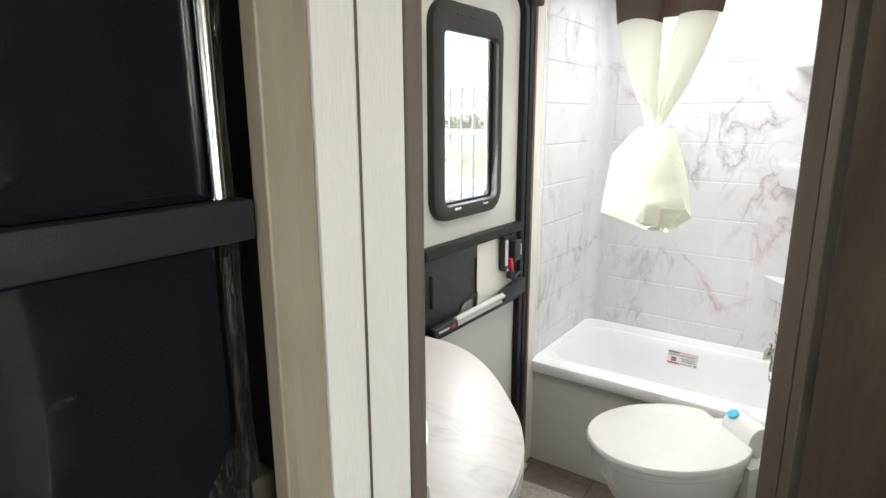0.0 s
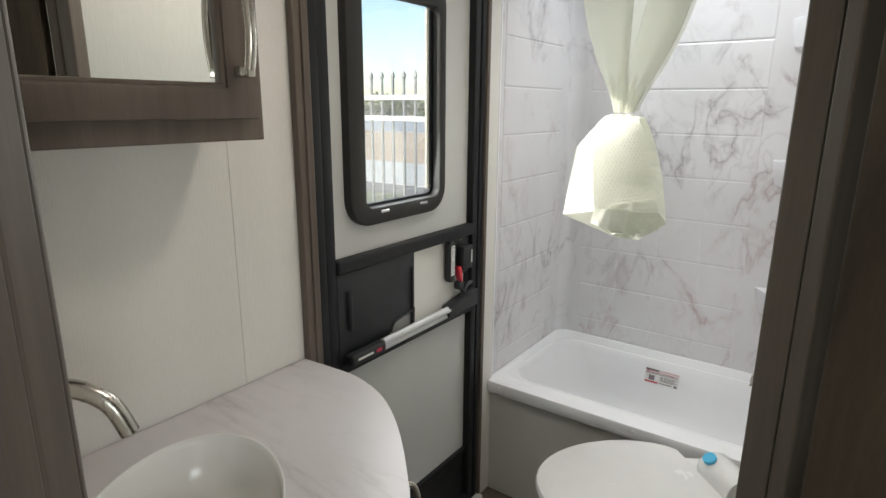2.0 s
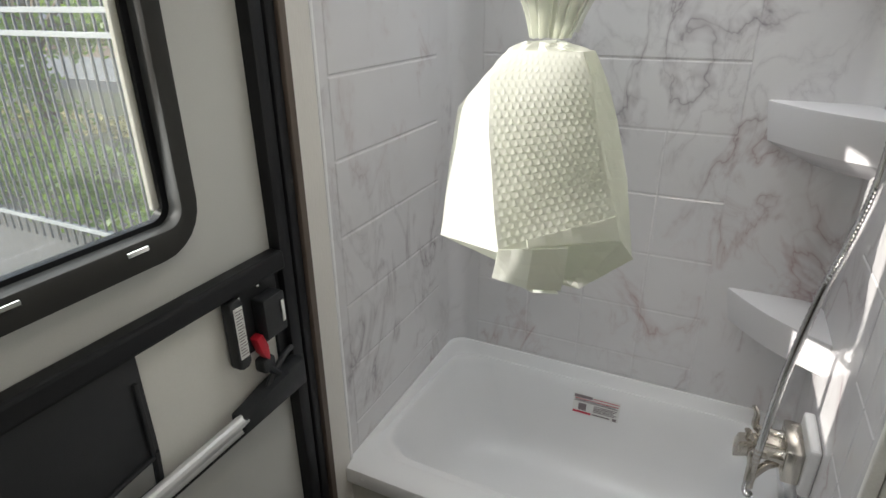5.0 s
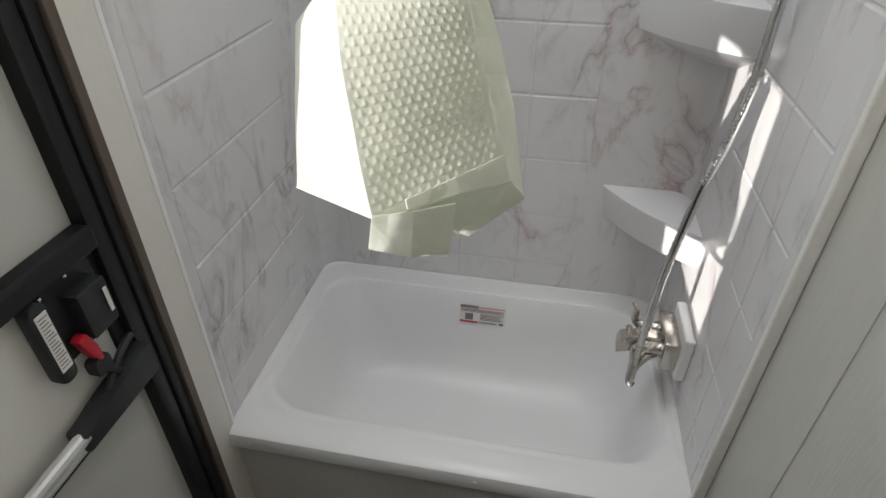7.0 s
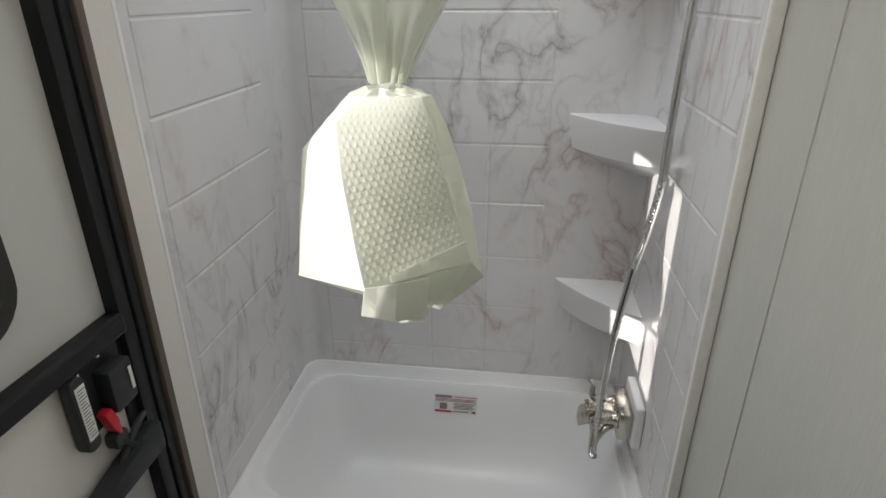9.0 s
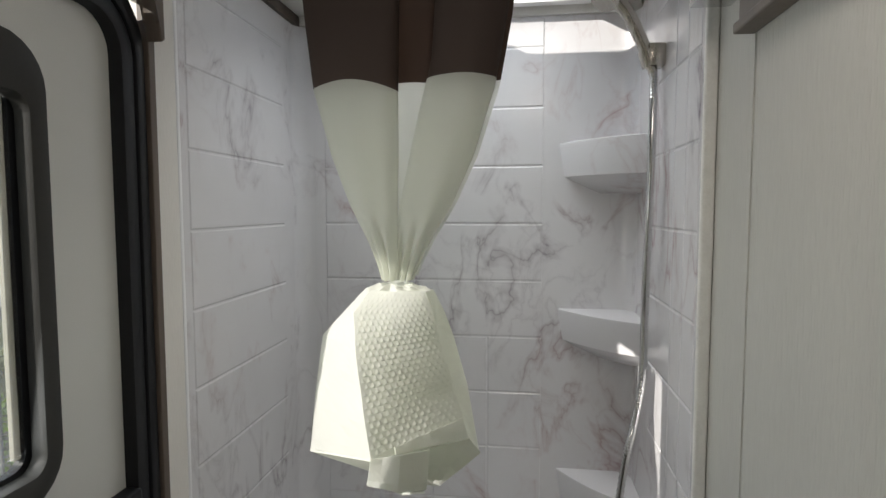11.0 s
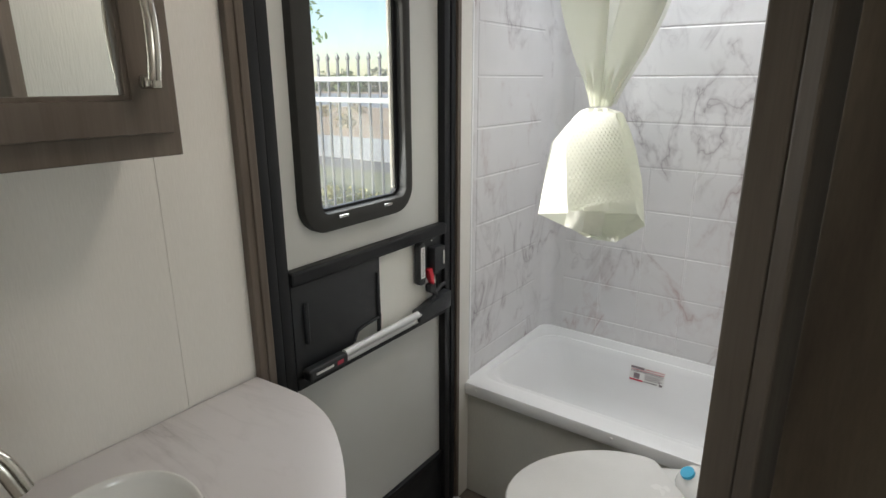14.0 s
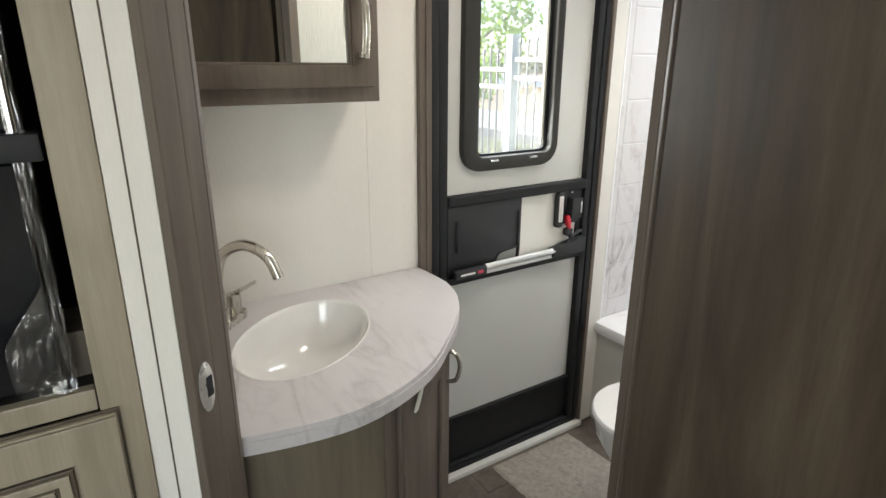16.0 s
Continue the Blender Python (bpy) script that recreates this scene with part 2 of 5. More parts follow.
PANE = clear("window_pane", (0.95, 0.97, 0.96))
# a thin translucent layer, lit by the sun, added to imitate the view's bright haze
_nt = PANE.node_tree
_t = node(_nt, "ShaderNodeBsdfTranslucent", Color=(0.9, 0.9, 0.88, 1))
_m = node(_nt, "ShaderNodeMixShader")
_nt.links.new(ramp(_nt, noise_of(_nt, place(_nt), 9, 3), [(0.3, (0.02, 0.02, 0.02)), (0.7, (0.045, 0.045, 0.045))]), _m.inputs[0])
_nt.links.new(_nt.nodes["Material Output"].inputs[0].links[0].from_socket, _m.inputs[1])
_nt.links.new(_t.outputs[0], _m.inputs[2])
_nt.links.new(_m.outputs[0], _nt.nodes["Material Output"].inputs[0])
DOME = clear("skylight_acrylic", (0.9, 0.92, 0.92))
MIRROR, _nt, _b = material("mirror_glass")
_b.inputs["Base Color"].default_value, _b.inputs["Metallic"].default_value, _b.inputs["Roughness"].default_value = (0.86, 0.88, 0.86, 1), 1.0, 0.015


# ---- building helpers ----
def part(name, bm, mat, parent=None, label="", smooth=False):
    me = bpy.data.meshes.new(name)
    bmesh.ops.recalc_face_normals(bm, faces=bm.faces[:])
    bm.to_mesh(me)
    bm.free()
    me.materials.append(mat)
    if smooth:
        me.polygons.foreach_set("use_smooth", [True] * len(me.polygons))
        me.set_sharp_from_angle(angle=radians(38))
    ob = new(name, me)
    if parent:
        ob.parent = parent
        ob.matrix_parent_inverse = Matrix.Translation(-parent.location) if parent.parent is None else Matrix()
    if label:
        tagged(ob, label)
    return ob


def thing(name, label, category, place=(0, 0, 0), group=""):
    """An empty at the base of a thing; its parts are given in world metres."""
    ob = new(name)
    ob.empty_display_size = 0.05
    ob.location = place
    bpy.context.view_layer.update()
    return tagged(ob, label, category, group)


def box(lo, hi, bevel=0.0, bm=None, seg=2):
    one = bmesh.new()
    bmesh.ops.create_cube(one, size=1)
    for v in one.verts:
        v.co = Vector([(a + b) / 2 + c * abs(b - a) for a, b, c in zip(lo, hi, v.co)])
    if bevel:
        bmesh.ops.bevel(one, geom=one.edges[:], offset=bevel, segments=seg, affect="EDGES", profile=0.5)
    return join(bm, one)


def join(bm, one):
    if bm is None:
        return one
    me = bpy.data.meshes.new("tmp")
    one.to_mesh(me)
    one.free()
    bm.from_mesh(me)
    bpy.data.meshes.remove(me)
    return bm


def prism(points, z0, z1, bevel=0.0, bm=None, seg=2, only_top=False):
    """An upright prism on a plan outline."""
    one = bmesh.new()
    low = [one.verts.new((x, y, z0)) for x, y in points]
    top = [one.verts.new((x, y, z1)) for x, y in points]
    one.faces.new(low[::-1])
    one.faces.new(top)
    n = len(points)
    for i in range(n):
        one.faces.new((low[i], low[(i + 1) % n], top[(i + 1) % n], top[i]))
    if bevel:
        edges = [e for e in one.edges if (e.verts[0].co.z == e.verts[1].co.z and (not only_top or e.verts[0].co.z == z1)) or (not only_top and n < 9)]
        bmesh.ops.bevel(one, geom=edges, offset=bevel, segments=seg, affect="EDGES", profile=0.5)
    return join(bm, one)


def slab_x(points, x0, x1, bevel=0.0, bm=None, seg=2):
    """A plate that stands in a y-z plane: outline of (y, z), from x0 to x1."""
    one = prism([(p[0], p[1]) for p in points], min(x0, x1), max(x0, x1), bevel, None, seg)
    for v in one.verts:
        v.co = Vector((v.co.z, v.co.x, v.co.y))
    return join(bm, one)


def rounded(y0, y1, z0, z1, r, n=6):
    out = []
    for cy, cz, a0 in ((y1 - r, z1 - r, 0), (y0 + r, z1 - r, 90), (y0 + r, z0 + r, 180), (y1 - r, z0 + r, 270)):
        out += [(cy + r * math.cos(radians(a0 + 90 * i / n)), cz + r * math.sin(radians(a0 + 90 * i / n))) for i in range(n + 1)]
    return out


def arched(y0, y1, z0, z1, r, n=6):
    """An outline with round upper and square lower corners."""
    out = []
    for cy, cz, a0, q in ((y1 - r, z1 - r, 0, r), (y0 + r, z1 - r, 90, r), (y0 + 0.003, z0 + 0.003, 180, 0.003), (y1 - 0.003, z0 + 0.003, 270, 0.003)):
        out += [(cy + q * math.cos(radians(a0 + 90 * i / n)), cz + q * math.sin(radians(a0 + 90 * i / n))) for i in range(n + 1)]
    return out


def ring_x(outer, inner, x0, x1, bm=None, bevel=0.0):
    """A frame between two outlines with as many points each, in a y-z plane."""
    one = bmesh.new()
    rows = []
    for x in (x0, x1):
        rows.append([[one.verts.new((x, y, z)) for y, z in pts] for pts in (outer, inner)])
    n = len(outer)
    for i in range(n):
        j = (i + 1) % n
        (a0, b0), (a1, b1) = rows
        one.faces.new((a0[i], a0[j], b0[j], b0[i]))
        one.faces.new((a1[i], b1[i], b1[j], a1[j]))
        one.faces.new((a0[i], a1[i], a1[j], a0[j]))
        one.faces.new((b0[i], b0[j], b1[j], b1[i]))
    if bevel:
        one.normal_update()
        es = [e for e in one.edges if len(e.link_faces) == 2 and abs(e.link_faces[0].normal.dot(e.link_faces[1].normal)) < 0.2 and abs(e.verts[0].co.x - x1) < 1e-6 and abs(e.verts[1].co.x - x1) < 1e-6]
        bmesh.ops.bevel(one, geom=es, offset=bevel, segments=2, affect="EDGES", profile=0.5)
    return join(bm, one)


def tube(points, r, bm=None, sides=10, smooth_steps=6, cap=True, radii=None):
    """A round tube through points, eased by a Catmull-Rom curve."""
    pts = [Vector(p) for p in points]
    rs = radii or [r] * len(pts)
    path, rad = [], []
    for i in range(len(pts) - 1):
        p0, p1, p2, p3 = pts[max(i - 1, 0)], pts[i], pts[i + 1], pts[min(i + 2, len(pts) - 1)]
        for k in range(smooth_steps):
            t = k / smooth_steps
            path.append(0.5 * (2 * p1 + (p2 - p0) * t + (2 * p0 - 5 * p1 + 4 * p2 - p3) * t * t + (3 * p1 - p0 - 3 * p2 + p3) * t ** 3))
            rad.append(rs[i] * (1 - t) + rs[i + 1] * t)
    path.append(pts[-1])
    rad.append(rs[-1])
    one = bmesh.new()
    up, rings = Vector((0.31, 0.17, 0.94)), []
    for i, p in enumerate(path):
        way = (path[min(i + 1, len(path) - 1)] - path[max(i - 1, 0)]).normalized()
        side = way.cross(up)
        side = side.normalized() if side.length > 1e-3 else way.orthogonal().normalized()
        up = side.cross(way).normalized()
        rings.append([one.verts.new(p + rad[i] * (math.cos(2 * math.pi * k / sides) * side + math.sin(2 * math.pi * k / sides) * up)) for k in range(sides)])
    for a, b in zip(rings, rings[1:]):
        for k in range(sides):
            one.faces.new((a[k], a[(k + 1) % sides], b[(k + 1) % sides], b[k]))
    if cap:
        one.faces.new(rings[0][::-1])
        one.faces.new(rings[-1])
    return join(bm, one)


def loft(loops, bm=None, close=True, cap0=True, cap1=True):
    """A skin over loops of as many points each."""
    one = bmesh.new()
    rows = [[one.verts.new(p) for p in loop] for loop in loops]
    n = len(rows[0])
    for a, b in zip(rows, rows[1:]):
        for k in range(n if close else n - 1):
            one.faces.new((a[k], a[(k + 1) % n], b[(k + 1) % n], b[k]))
    if close and cap0:
        one.faces.new(rows[0][::-1])
    if close and cap1:
        one.faces.new(rows[-1])
    return join(bm, one)


def structure(name, bm, mat, label, category, smooth=False):
    return tagged(part(name, bm, mat, None, "", smooth), label, category, kind="structure")


# ---- large structure ----
WX, EX, NY, ROOF = -1.05, -0.11, 2.53, 2.03
XW = -1.10
bm = box((XW, 0.36, -0.05), (WX, 1.146, ROOF))
box((XW, 1.856, -0.05), (WX, 2.60, ROOF), bm=bm)
box((XW, 1.146, 1.862), (WX, 1.856, ROOF), bm=bm)
wall_west = structure("wall_west", bm, IVORY, "ivory linen-textured vinyl wall beside the entry door", "wall")
structure("wall_north", box((XW + 0.05, NY + 0.012, -0.05), (1.75, 2.60, ROOF)), GREY_PANEL, "plain outer wall behind the shower liner", "wall")
structure("wall_east", box((EX + 0.008, 0.985, -0.05), (-0.05, NY + 0.012, ROOF)), GREY_PANEL, "pale grey linen-textured wall panel beside the tub", "wall")
structure("wall_south", box((WX, 0.36, -0.05), (-0.505, 0.41, ROOF)), IVORY, "ivory vinyl wall at the end of the vanity", "wall")
structure("wall_hall_north", box((-0.05, 1.03, -0.05), (1.75, 1.08, ROOF)), IVORY, "ivory hallway wall behind the open bathroom door", "wall")
# unseen hall shell, with two window openings added to bring in light
bm = box((1.65, -2.25, -0.05), (1.70, -0.85, ROOF))
box((1.65, 0.15, -0.05), (1.70, 1.03, ROOF), bm=bm)
box((1.65, -0.85, -0.05), (1.70, 0.15, 0.95), bm=bm)
box((1.65, -0.85, 1.65), (1.70, 0.15, ROOF), bm=bm)
structure("wall_hall_east", bm, IVORY, "unseen ivory hallway wall with an opening added for light", "wall")
bm = box((-0.50, -2.30, -0.05), (0.05, -2.25, ROOF))
box((1.05, -2.30, -0.05), (1.70, -2.25, ROOF), bm=bm)
box((0.05, -2.30, -0.05), (1.05, -2.25, 0.95), bm=bm)
box((0.05, -2.30, 1.65), (1.05, -2.25, ROOF), bm=bm)
structure("wall_hall_south", bm, IVORY, "unseen ivory hallway wall with an opening added for light", "wall")
structure("wall_hall_west", box((-0.50, -2.25, -0.05), (-0.45, -0.55, ROOF)), IVORY, "plain ivory hallway wall", "wall")

# ceiling with the skylight opening over the tub
SX0, SX1, SY0, SY1 = -0.86, -0.27, 2.12, 2.47
bm = box((XW, -2.30, ROOF), (1.75, SY0, ROOF + 0.06))
box((XW, SY1, ROOF), (1.75, 2.60, ROOF + 0.06), bm=bm)
box((XW, SY0, ROOF), (SX0, SY1, ROOF + 0.06), bm=bm)
box((SX1, SY0, ROOF), (1.75, SY1, ROOF + 0.06), bm=bm)
structure("ceiling", bm, CEILING, "white vinyl ceiling with a skylight opening over the tub", "ceiling")
sk = thing("skylight", "clear acrylic skylight dome in the ceiling over the tub", "skylight", (-0.565, 2.25, ROOF))
outer = [(SX0, SY0), (SX1, SY0), (SX1, SY1), (SX0, SY1)]
bm = box((SX0 - 0.02, SY0 - 0.02, ROOF + 0.061), (SX1 + 0.02, SY0, ROOF + 0.12))
box((SX0 - 0.02, SY1, ROOF + 0.061), (SX1 + 0.02, SY1 + 0.02, ROOF + 0.12), bm=bm)
box((SX0 - 0.02, SY0, ROOF + 0.061), (SX0, SY1, ROOF + 0.12), bm=bm)
box((SX1, SY0, ROOF + 0.061), (SX1 + 0.02, SY1, ROOF + 0.12), bm=bm)
part("curb", bm, TUB_WHITE, sk)
loops = []
for k, h in ((1.0, 0.12), (0.97, 0.16), (0.85, 0.2), (0.6, 0.225)):
    loops.append([(-0.565 + k * px, 2.295 + k * py, ROOF + h) for px, py in [(a * 0.305, b * 0.185) for a, b in ((-1, -1), (1, -1), (1, 1), (-1, 1))]])
dome = part("dome", loft(loops, cap0=False), DOME, sk, "clear domed acrylic")
dome.visible_shadow = False
bm = ring_x([(SX0 - 0.03, SY0 - 0.03), (SX1 + 0.03, SY0 - 0.03), (SX1 + 0.03, SY1 + 0.03), (SX0 - 0.03, SY1 + 0.03)], outer, ROOF - 0.012, ROOF - 0.001)
for v in bm.verts:
    v.co = Vector((v.co.y, v.co.z, v.co.x))
part("inner_trim", bm, TUB_WHITE, sk)

structure("floor", box((XW, -2.30, -0.06), (1.75, 2.60, -0.006)), surface("floor_underlay", (0.05, 0.04, 0.035), (0.07, 0.06, 0.05)), "brown wood-look vinyl plank floor", "floor")

CZ_TOP = 0.826

# ---- entry door in the west wall ----
DY0, DY1, DZ0, DZ1 = 1.148, 1.852, 0.0, 1.858
door = thing("entry_door", "closed grey trailer entry door with a black screen-door frame", "door", (-1.06, 1.52, 0.0))
door["kind"] = "structure"
outer, inner = arched(DY0, DY1, DZ0 + 0.004, DZ1, 0.11), arched(DY0 + 0.030, DY1 - 0.022, 0.03, DZ1 - 0.03, 0.09)
part("door_frame", ring_x(outer, inner, -1.095, -1.036, bevel=0.004), BLACK, door, "black aluminium door frame", True)
outer, inner = arched(DY0 + 0.032, DY1 - 0.024, 0.032, DZ1 - 0.032, 0.088), arched(DY0 + 0.062, DY1 - 0.052, 0.045, DZ1 - 0.06, 0.06)
part("screen_frame", ring_x(outer, inner, -1.072, -1.040, bevel=0.003), BLACK, door, "black screen-door frame", True)
# slab with the window opening
GY0, GY1, GZ0, GZ1 = 1.335, 1.613, 1.149, 1.652
slab_out = arched(DY0 + 0.032, DY1 - 0.024, 0.032, DZ1 - 0.032, 0.088)
slab_in = rounded(GY0 - 0.030, GY1 + 0.030, GZ0 - 0.030, GZ1 + 0.030, 0.05)
part("door_slab", ring_x(slab_out, slab_in, -1.098, -1.064), DOOR_GREY, door, "satin grey door skin", True)
wf = part("window_frame", ring_x(rounded(1.266, 1.653, 1.098, 1.720, 0.07), rounded(1.323, 1.622, 1.142, 1.641, 0.024), -1.064, -1.040, bevel=0.007), FRAME_GREY, door, "dark grey rounded window frame", True)
# black ring added over the slab edge so the reveal stays dark
part("dark_reveal_ring", ring_x(rounded(GY0 - 0.0299, GY1 + 0.0299, GZ0 - 0.0299, GZ1 + 0.0299, 0.05), rounded(GY0 - 0.001, GY1 + 0.001, GZ0 - 0.001, GZ1 + 0.001, 0.022), -1.080, -1.066), BLACK, door, "black ring added to keep the window reveal dark")
# added strip whose pale colour stands in for sun on the right reveal
part("sunlit_edge_strip", box((-1.0795, GY1 - 0.010, GZ0 + 0.012), (-1.072, GY1 + 0.0005, GZ1 - 0.012), 0.001), SUNLIT_EDGE_TAN, door, "pale strip coloured as the sunlit edge beside the pane")
for gy in (1.385, 1.545):
    bm = box((-1.041, gy - 0.016, 1.126), (-1.037, gy + 0.016, 1.133), 0.0015)
    part("clip", bm, STEEL, wf)
for gy in (1.40, 1.47):
    part("clip", box((-1.041, gy - 0.02, 1.682), (-1.037, gy + 0.02, 1.688), 0.0015), FRAME_GREY, wf)
pane = part("window_pane", slab_x(rounded(GY0 - 0.004, GY1 + 0.004, GZ0 - 0.004, GZ1 + 0.004, 0.022), -1.0705, -1.0675), PANE, door, "clear glass")
pane.visible_shadow = False
# rails
part("upper_rail", box((-1.066, 1.212, 0.996), (-1.034, 1.803, 1.031), 0.006), BLACK, door)
part("lower_rail", box((-1.066, 1.212, 0.738), (-1.040, 1.803, 0.766), 0.004), BLACK, door)
part("kick_plate", slab_x([(1.212, 0.046), (1.803, 0.046), (1.803, 0.214), (1.212, 0.214)], -1.068, -1.056, 0.003), BLACK, door, "black kick plate")
part("kick_rail", box((-1.066, 1.210, 0.214), (-1.050, 1.803, 0.232), 0.003), BLACK, door)
part("handle_panel", slab_x([(1.512, 0.766), (1.803, 0.766), (1.803, 0.996), (1.512, 0.996)], -1.066, -1.058, 0.001), DOOR_WHITE, door, "off-white panel behind the latch")
part("black_backing", box((-1.066, 1.778, 0.766), (-1.052, 1.803, 0.996), 0.002), BLACK, door)
# sliding access panel with a stepped corner
out = [(1.216, 0.768), (1.398, 0.768), (1.405, 0.80), (1.425, 0.818), (1.508, 0.826), (1.512, 0.832), (1.512, 0.996), (1.216, 0.996)]
sp = part("sliding_panel", slab_x(out, -1.064, -1.046, 0.003), BLACK_PLASTIC, door, "black plastic sliding access panel", True)
bm = tube([(-1.042, 1.252, 0.948), (-1.036, 1.2475, 0.90), (-1.042, 1.252, 0.848)], 0.006, sides=8)
part("finger_grip", bm, BLACK_PLASTIC, sp)
part("panel_edge", box((-1.050, 1.496, 0.832), (-1.041, 1.503, 0.955), 0.002), BLACK_PLASTIC, sp)
part("panel_tab", tube([(-1.045, 1.503, 0.835), (-1.045, 1.499, 0.775)], 0.006, sides=8), BLACK_PLASTIC, sp)
part("panel_step", tube([(-1.044, 1.404, 0.792), (-1.044, 1.412, 0.808), (-1.044, 1.43, 0.82), (-1.044, 1.505, 0.829)], 0.004, sides=6), BLACK_PLASTIC, sp)
# fold-down bar
bar = part("assist_bar", box((-1.04, 1.226, 0.764), (-1.012, 1.35, 0.793), 0.006), BLACK_PLASTIC, door, "black and silver fold-down bar")
part("silver_tube", tube([(-1.024, 1.348, 0.787), (-1.024, 1.65, 0.790)], 0.0105, sides=12, smooth_steps=1), ALUMINIUM, bar, "silver tube")
part("silver_tube", tube([(-1.030, 1.348, 0.768), (-1.030, 1.65, 0.770)], 0.0085, sides=12, smooth_steps=1), ALUMINIUM, bar, "silver tube")
part("pivot_housing", slab_x([(1.64, 0.766), (1.80, 0.766), (1.80, 0.822), (1.755, 0.82), (1.71, 0.805), (1.64, 0.80)], -1.045, -1.014, 0.005), BLACK_PLASTIC, bar, "", True)
part("pivot_fin", tube([(-1.036, 1.792, 0.842), (-1.034, 1.768, 0.838), (-1.032, 1.738, 0.822), (-1.032, 1.716, 0.800), (-1.034, 1.705, 0.775)], 0.006, sides=8), BLACK_PLASTIC, bar, "", True)
part("grip_label", box((-1.0125, 1.245, 0.776), (-1.0115, 1.30, 0.782)), LABEL, bar)
part("red_label", box((-1.0125, 1.312, 0.774), (-1.0115, 1.332, 0.784)), PRINT_RED, bar)
# latch
latch = part("latch", slab_x(rounded(1.676, 1.790, 0.872, 0.994, 0.012, 3), -1.058, -1.050, 0.002), BLACK_PLASTIC, door, "black door latch with a red lever")
part("latch_box", slab_x(rounded(1.726, 1.776, 0.896, 0.970, 0.004, 3), -1.050, -1.022, 0.002), BLACK_PLASTIC, latch, "", True)
part("latch_handle", slab_x(rounded(1.664, 1.692, 0.868, 0.994, 0.011, 4), -1.052, -1.030, 0.004), BLACK_PLASTIC, latch, "", True)
part("handle_label", slab_x([(1.669, 0.89), (1.687, 0.89), (1.687, 0.982), (1.669, 0.982)], -1.0305, -1.0288), LABEL, latch, "white warning label")
for k in range(16):
    z = 0.896 + 0.0053 * k
    part("label_line", box((-1.029, 1.671, z), (-1.0283, 1.6855 - 0.002 * (k % 3), z + 0.0014)), PRINT_GREY, latch)
part("box_label", slab_x([(1.764, 0.915), (1.770, 0.915), (1.770, 0.955), (1.764, 0.955)], -1.0205, -1.0190), LABEL, latch)
part("red_lever", slab_x([(1.706, 0.906), (1.722, 0.910), (1.731, 0.884), (1.732, 0.858), (1.728, 0.852), (1.716, 0.872)], -1.046, -1.028, 0.003), RED, latch, "red plastic lever", True)
for y, z in ((1.70, 0.983), (1.745, 0.986), (1.70, 0.886)):
    bm = bmesh.new()
    bmesh.ops.create_uvsphere(bm, u_segments=8, v_segments=5, radius=0.0045, matrix=Matrix.Translation((-1.050, y, z)))
    part("screw", bm, STEEL, latch, "", True)
knob = part("lock_knob", slab_x(rounded(1.712, 1.742, 0.832, 0.860, 0.008, 3), -1.05, -1.028, 0.004), BLACK_PLASTIC, door, "", True)
part("lock_stem", tube([(-1.034, 1.727, 0.84), (-1.030, 1.745, 0.815)], 0.007, sides=8), BLACK_PLASTIC, knob)
# sill and casings
structure("door_sill", box((-1.062, 1.19, -0.005), (-1.012, 1.862, 0.018), 0.005), SILL_WHITE, "white sealant strip along the door sill", "sill", True)
bm = box((-1.05, 1.108, 0.0), (-1.030, 1.128, 2.03), 0.003)
box((-1.05, 1.127, 0.0), (-1.026, 1.146, 2.03), 0.003, bm=bm)
structure("trim_door_hinge_side", bm, BROWN, "grey-brown wood casing beside the entry door", "trim")
structure("trim_door_latch_side", box((-1.05, 1.853, 0.0), (-1.030, 1.870, 2.03), 0.002), BROWN, "thin grey-brown wood strip beside the entry door", "trim")
bm = box((-1.05, 1.871, 0.0), (-1.034, 1.9325, 2.03), 0.002)
structure("trim_ivory_by_tub", bm, IVORY, "ivory wall strip between the door and the tub liner", "trim")
va = thing("shade_bracket", "brown plastic shade bracket on the door casing", "bracket", (-1.03, 1.84, 1.78))
part("bracket_body", slab_x([(1.825, 1.90), (1.86, 1.90), (1.862, 1.775), (1.852, 1.77), (1.846, 1.80), (1.838, 1.84), (1.825, 1.86)], -1.033, -1.004, 0.004), BROWN, va, "", True)

# ---- tub and liner ----
TY0, TY1, RIM = 1.912, NY, 0.447
def rr(x0, x1, y0, y1, r, z, n=6):
    return [(x, y, z) for x, y in rounded(x0, x1, y0, y1, r, n)]
def sunk(loop, drop):
    """The moulded ledge drops toward the back wall and fades out at the front."""
    k = lambda y: max(0.0, min(1.0, (y - TY0 - 0.09) / 0.22))
    return [(x, y, z - drop * (0.12 + 0.88 * (3 - 2 * k(y)) * k(y) ** 2)) for x, y, z in loop]
tub = thing("bathtub", "white acrylic trailer bathtub with a wide front ledge", "bathtub", (-0.58, 2.2, 0.0))
X0, X1 = WX + 0.004, EX - 0.002
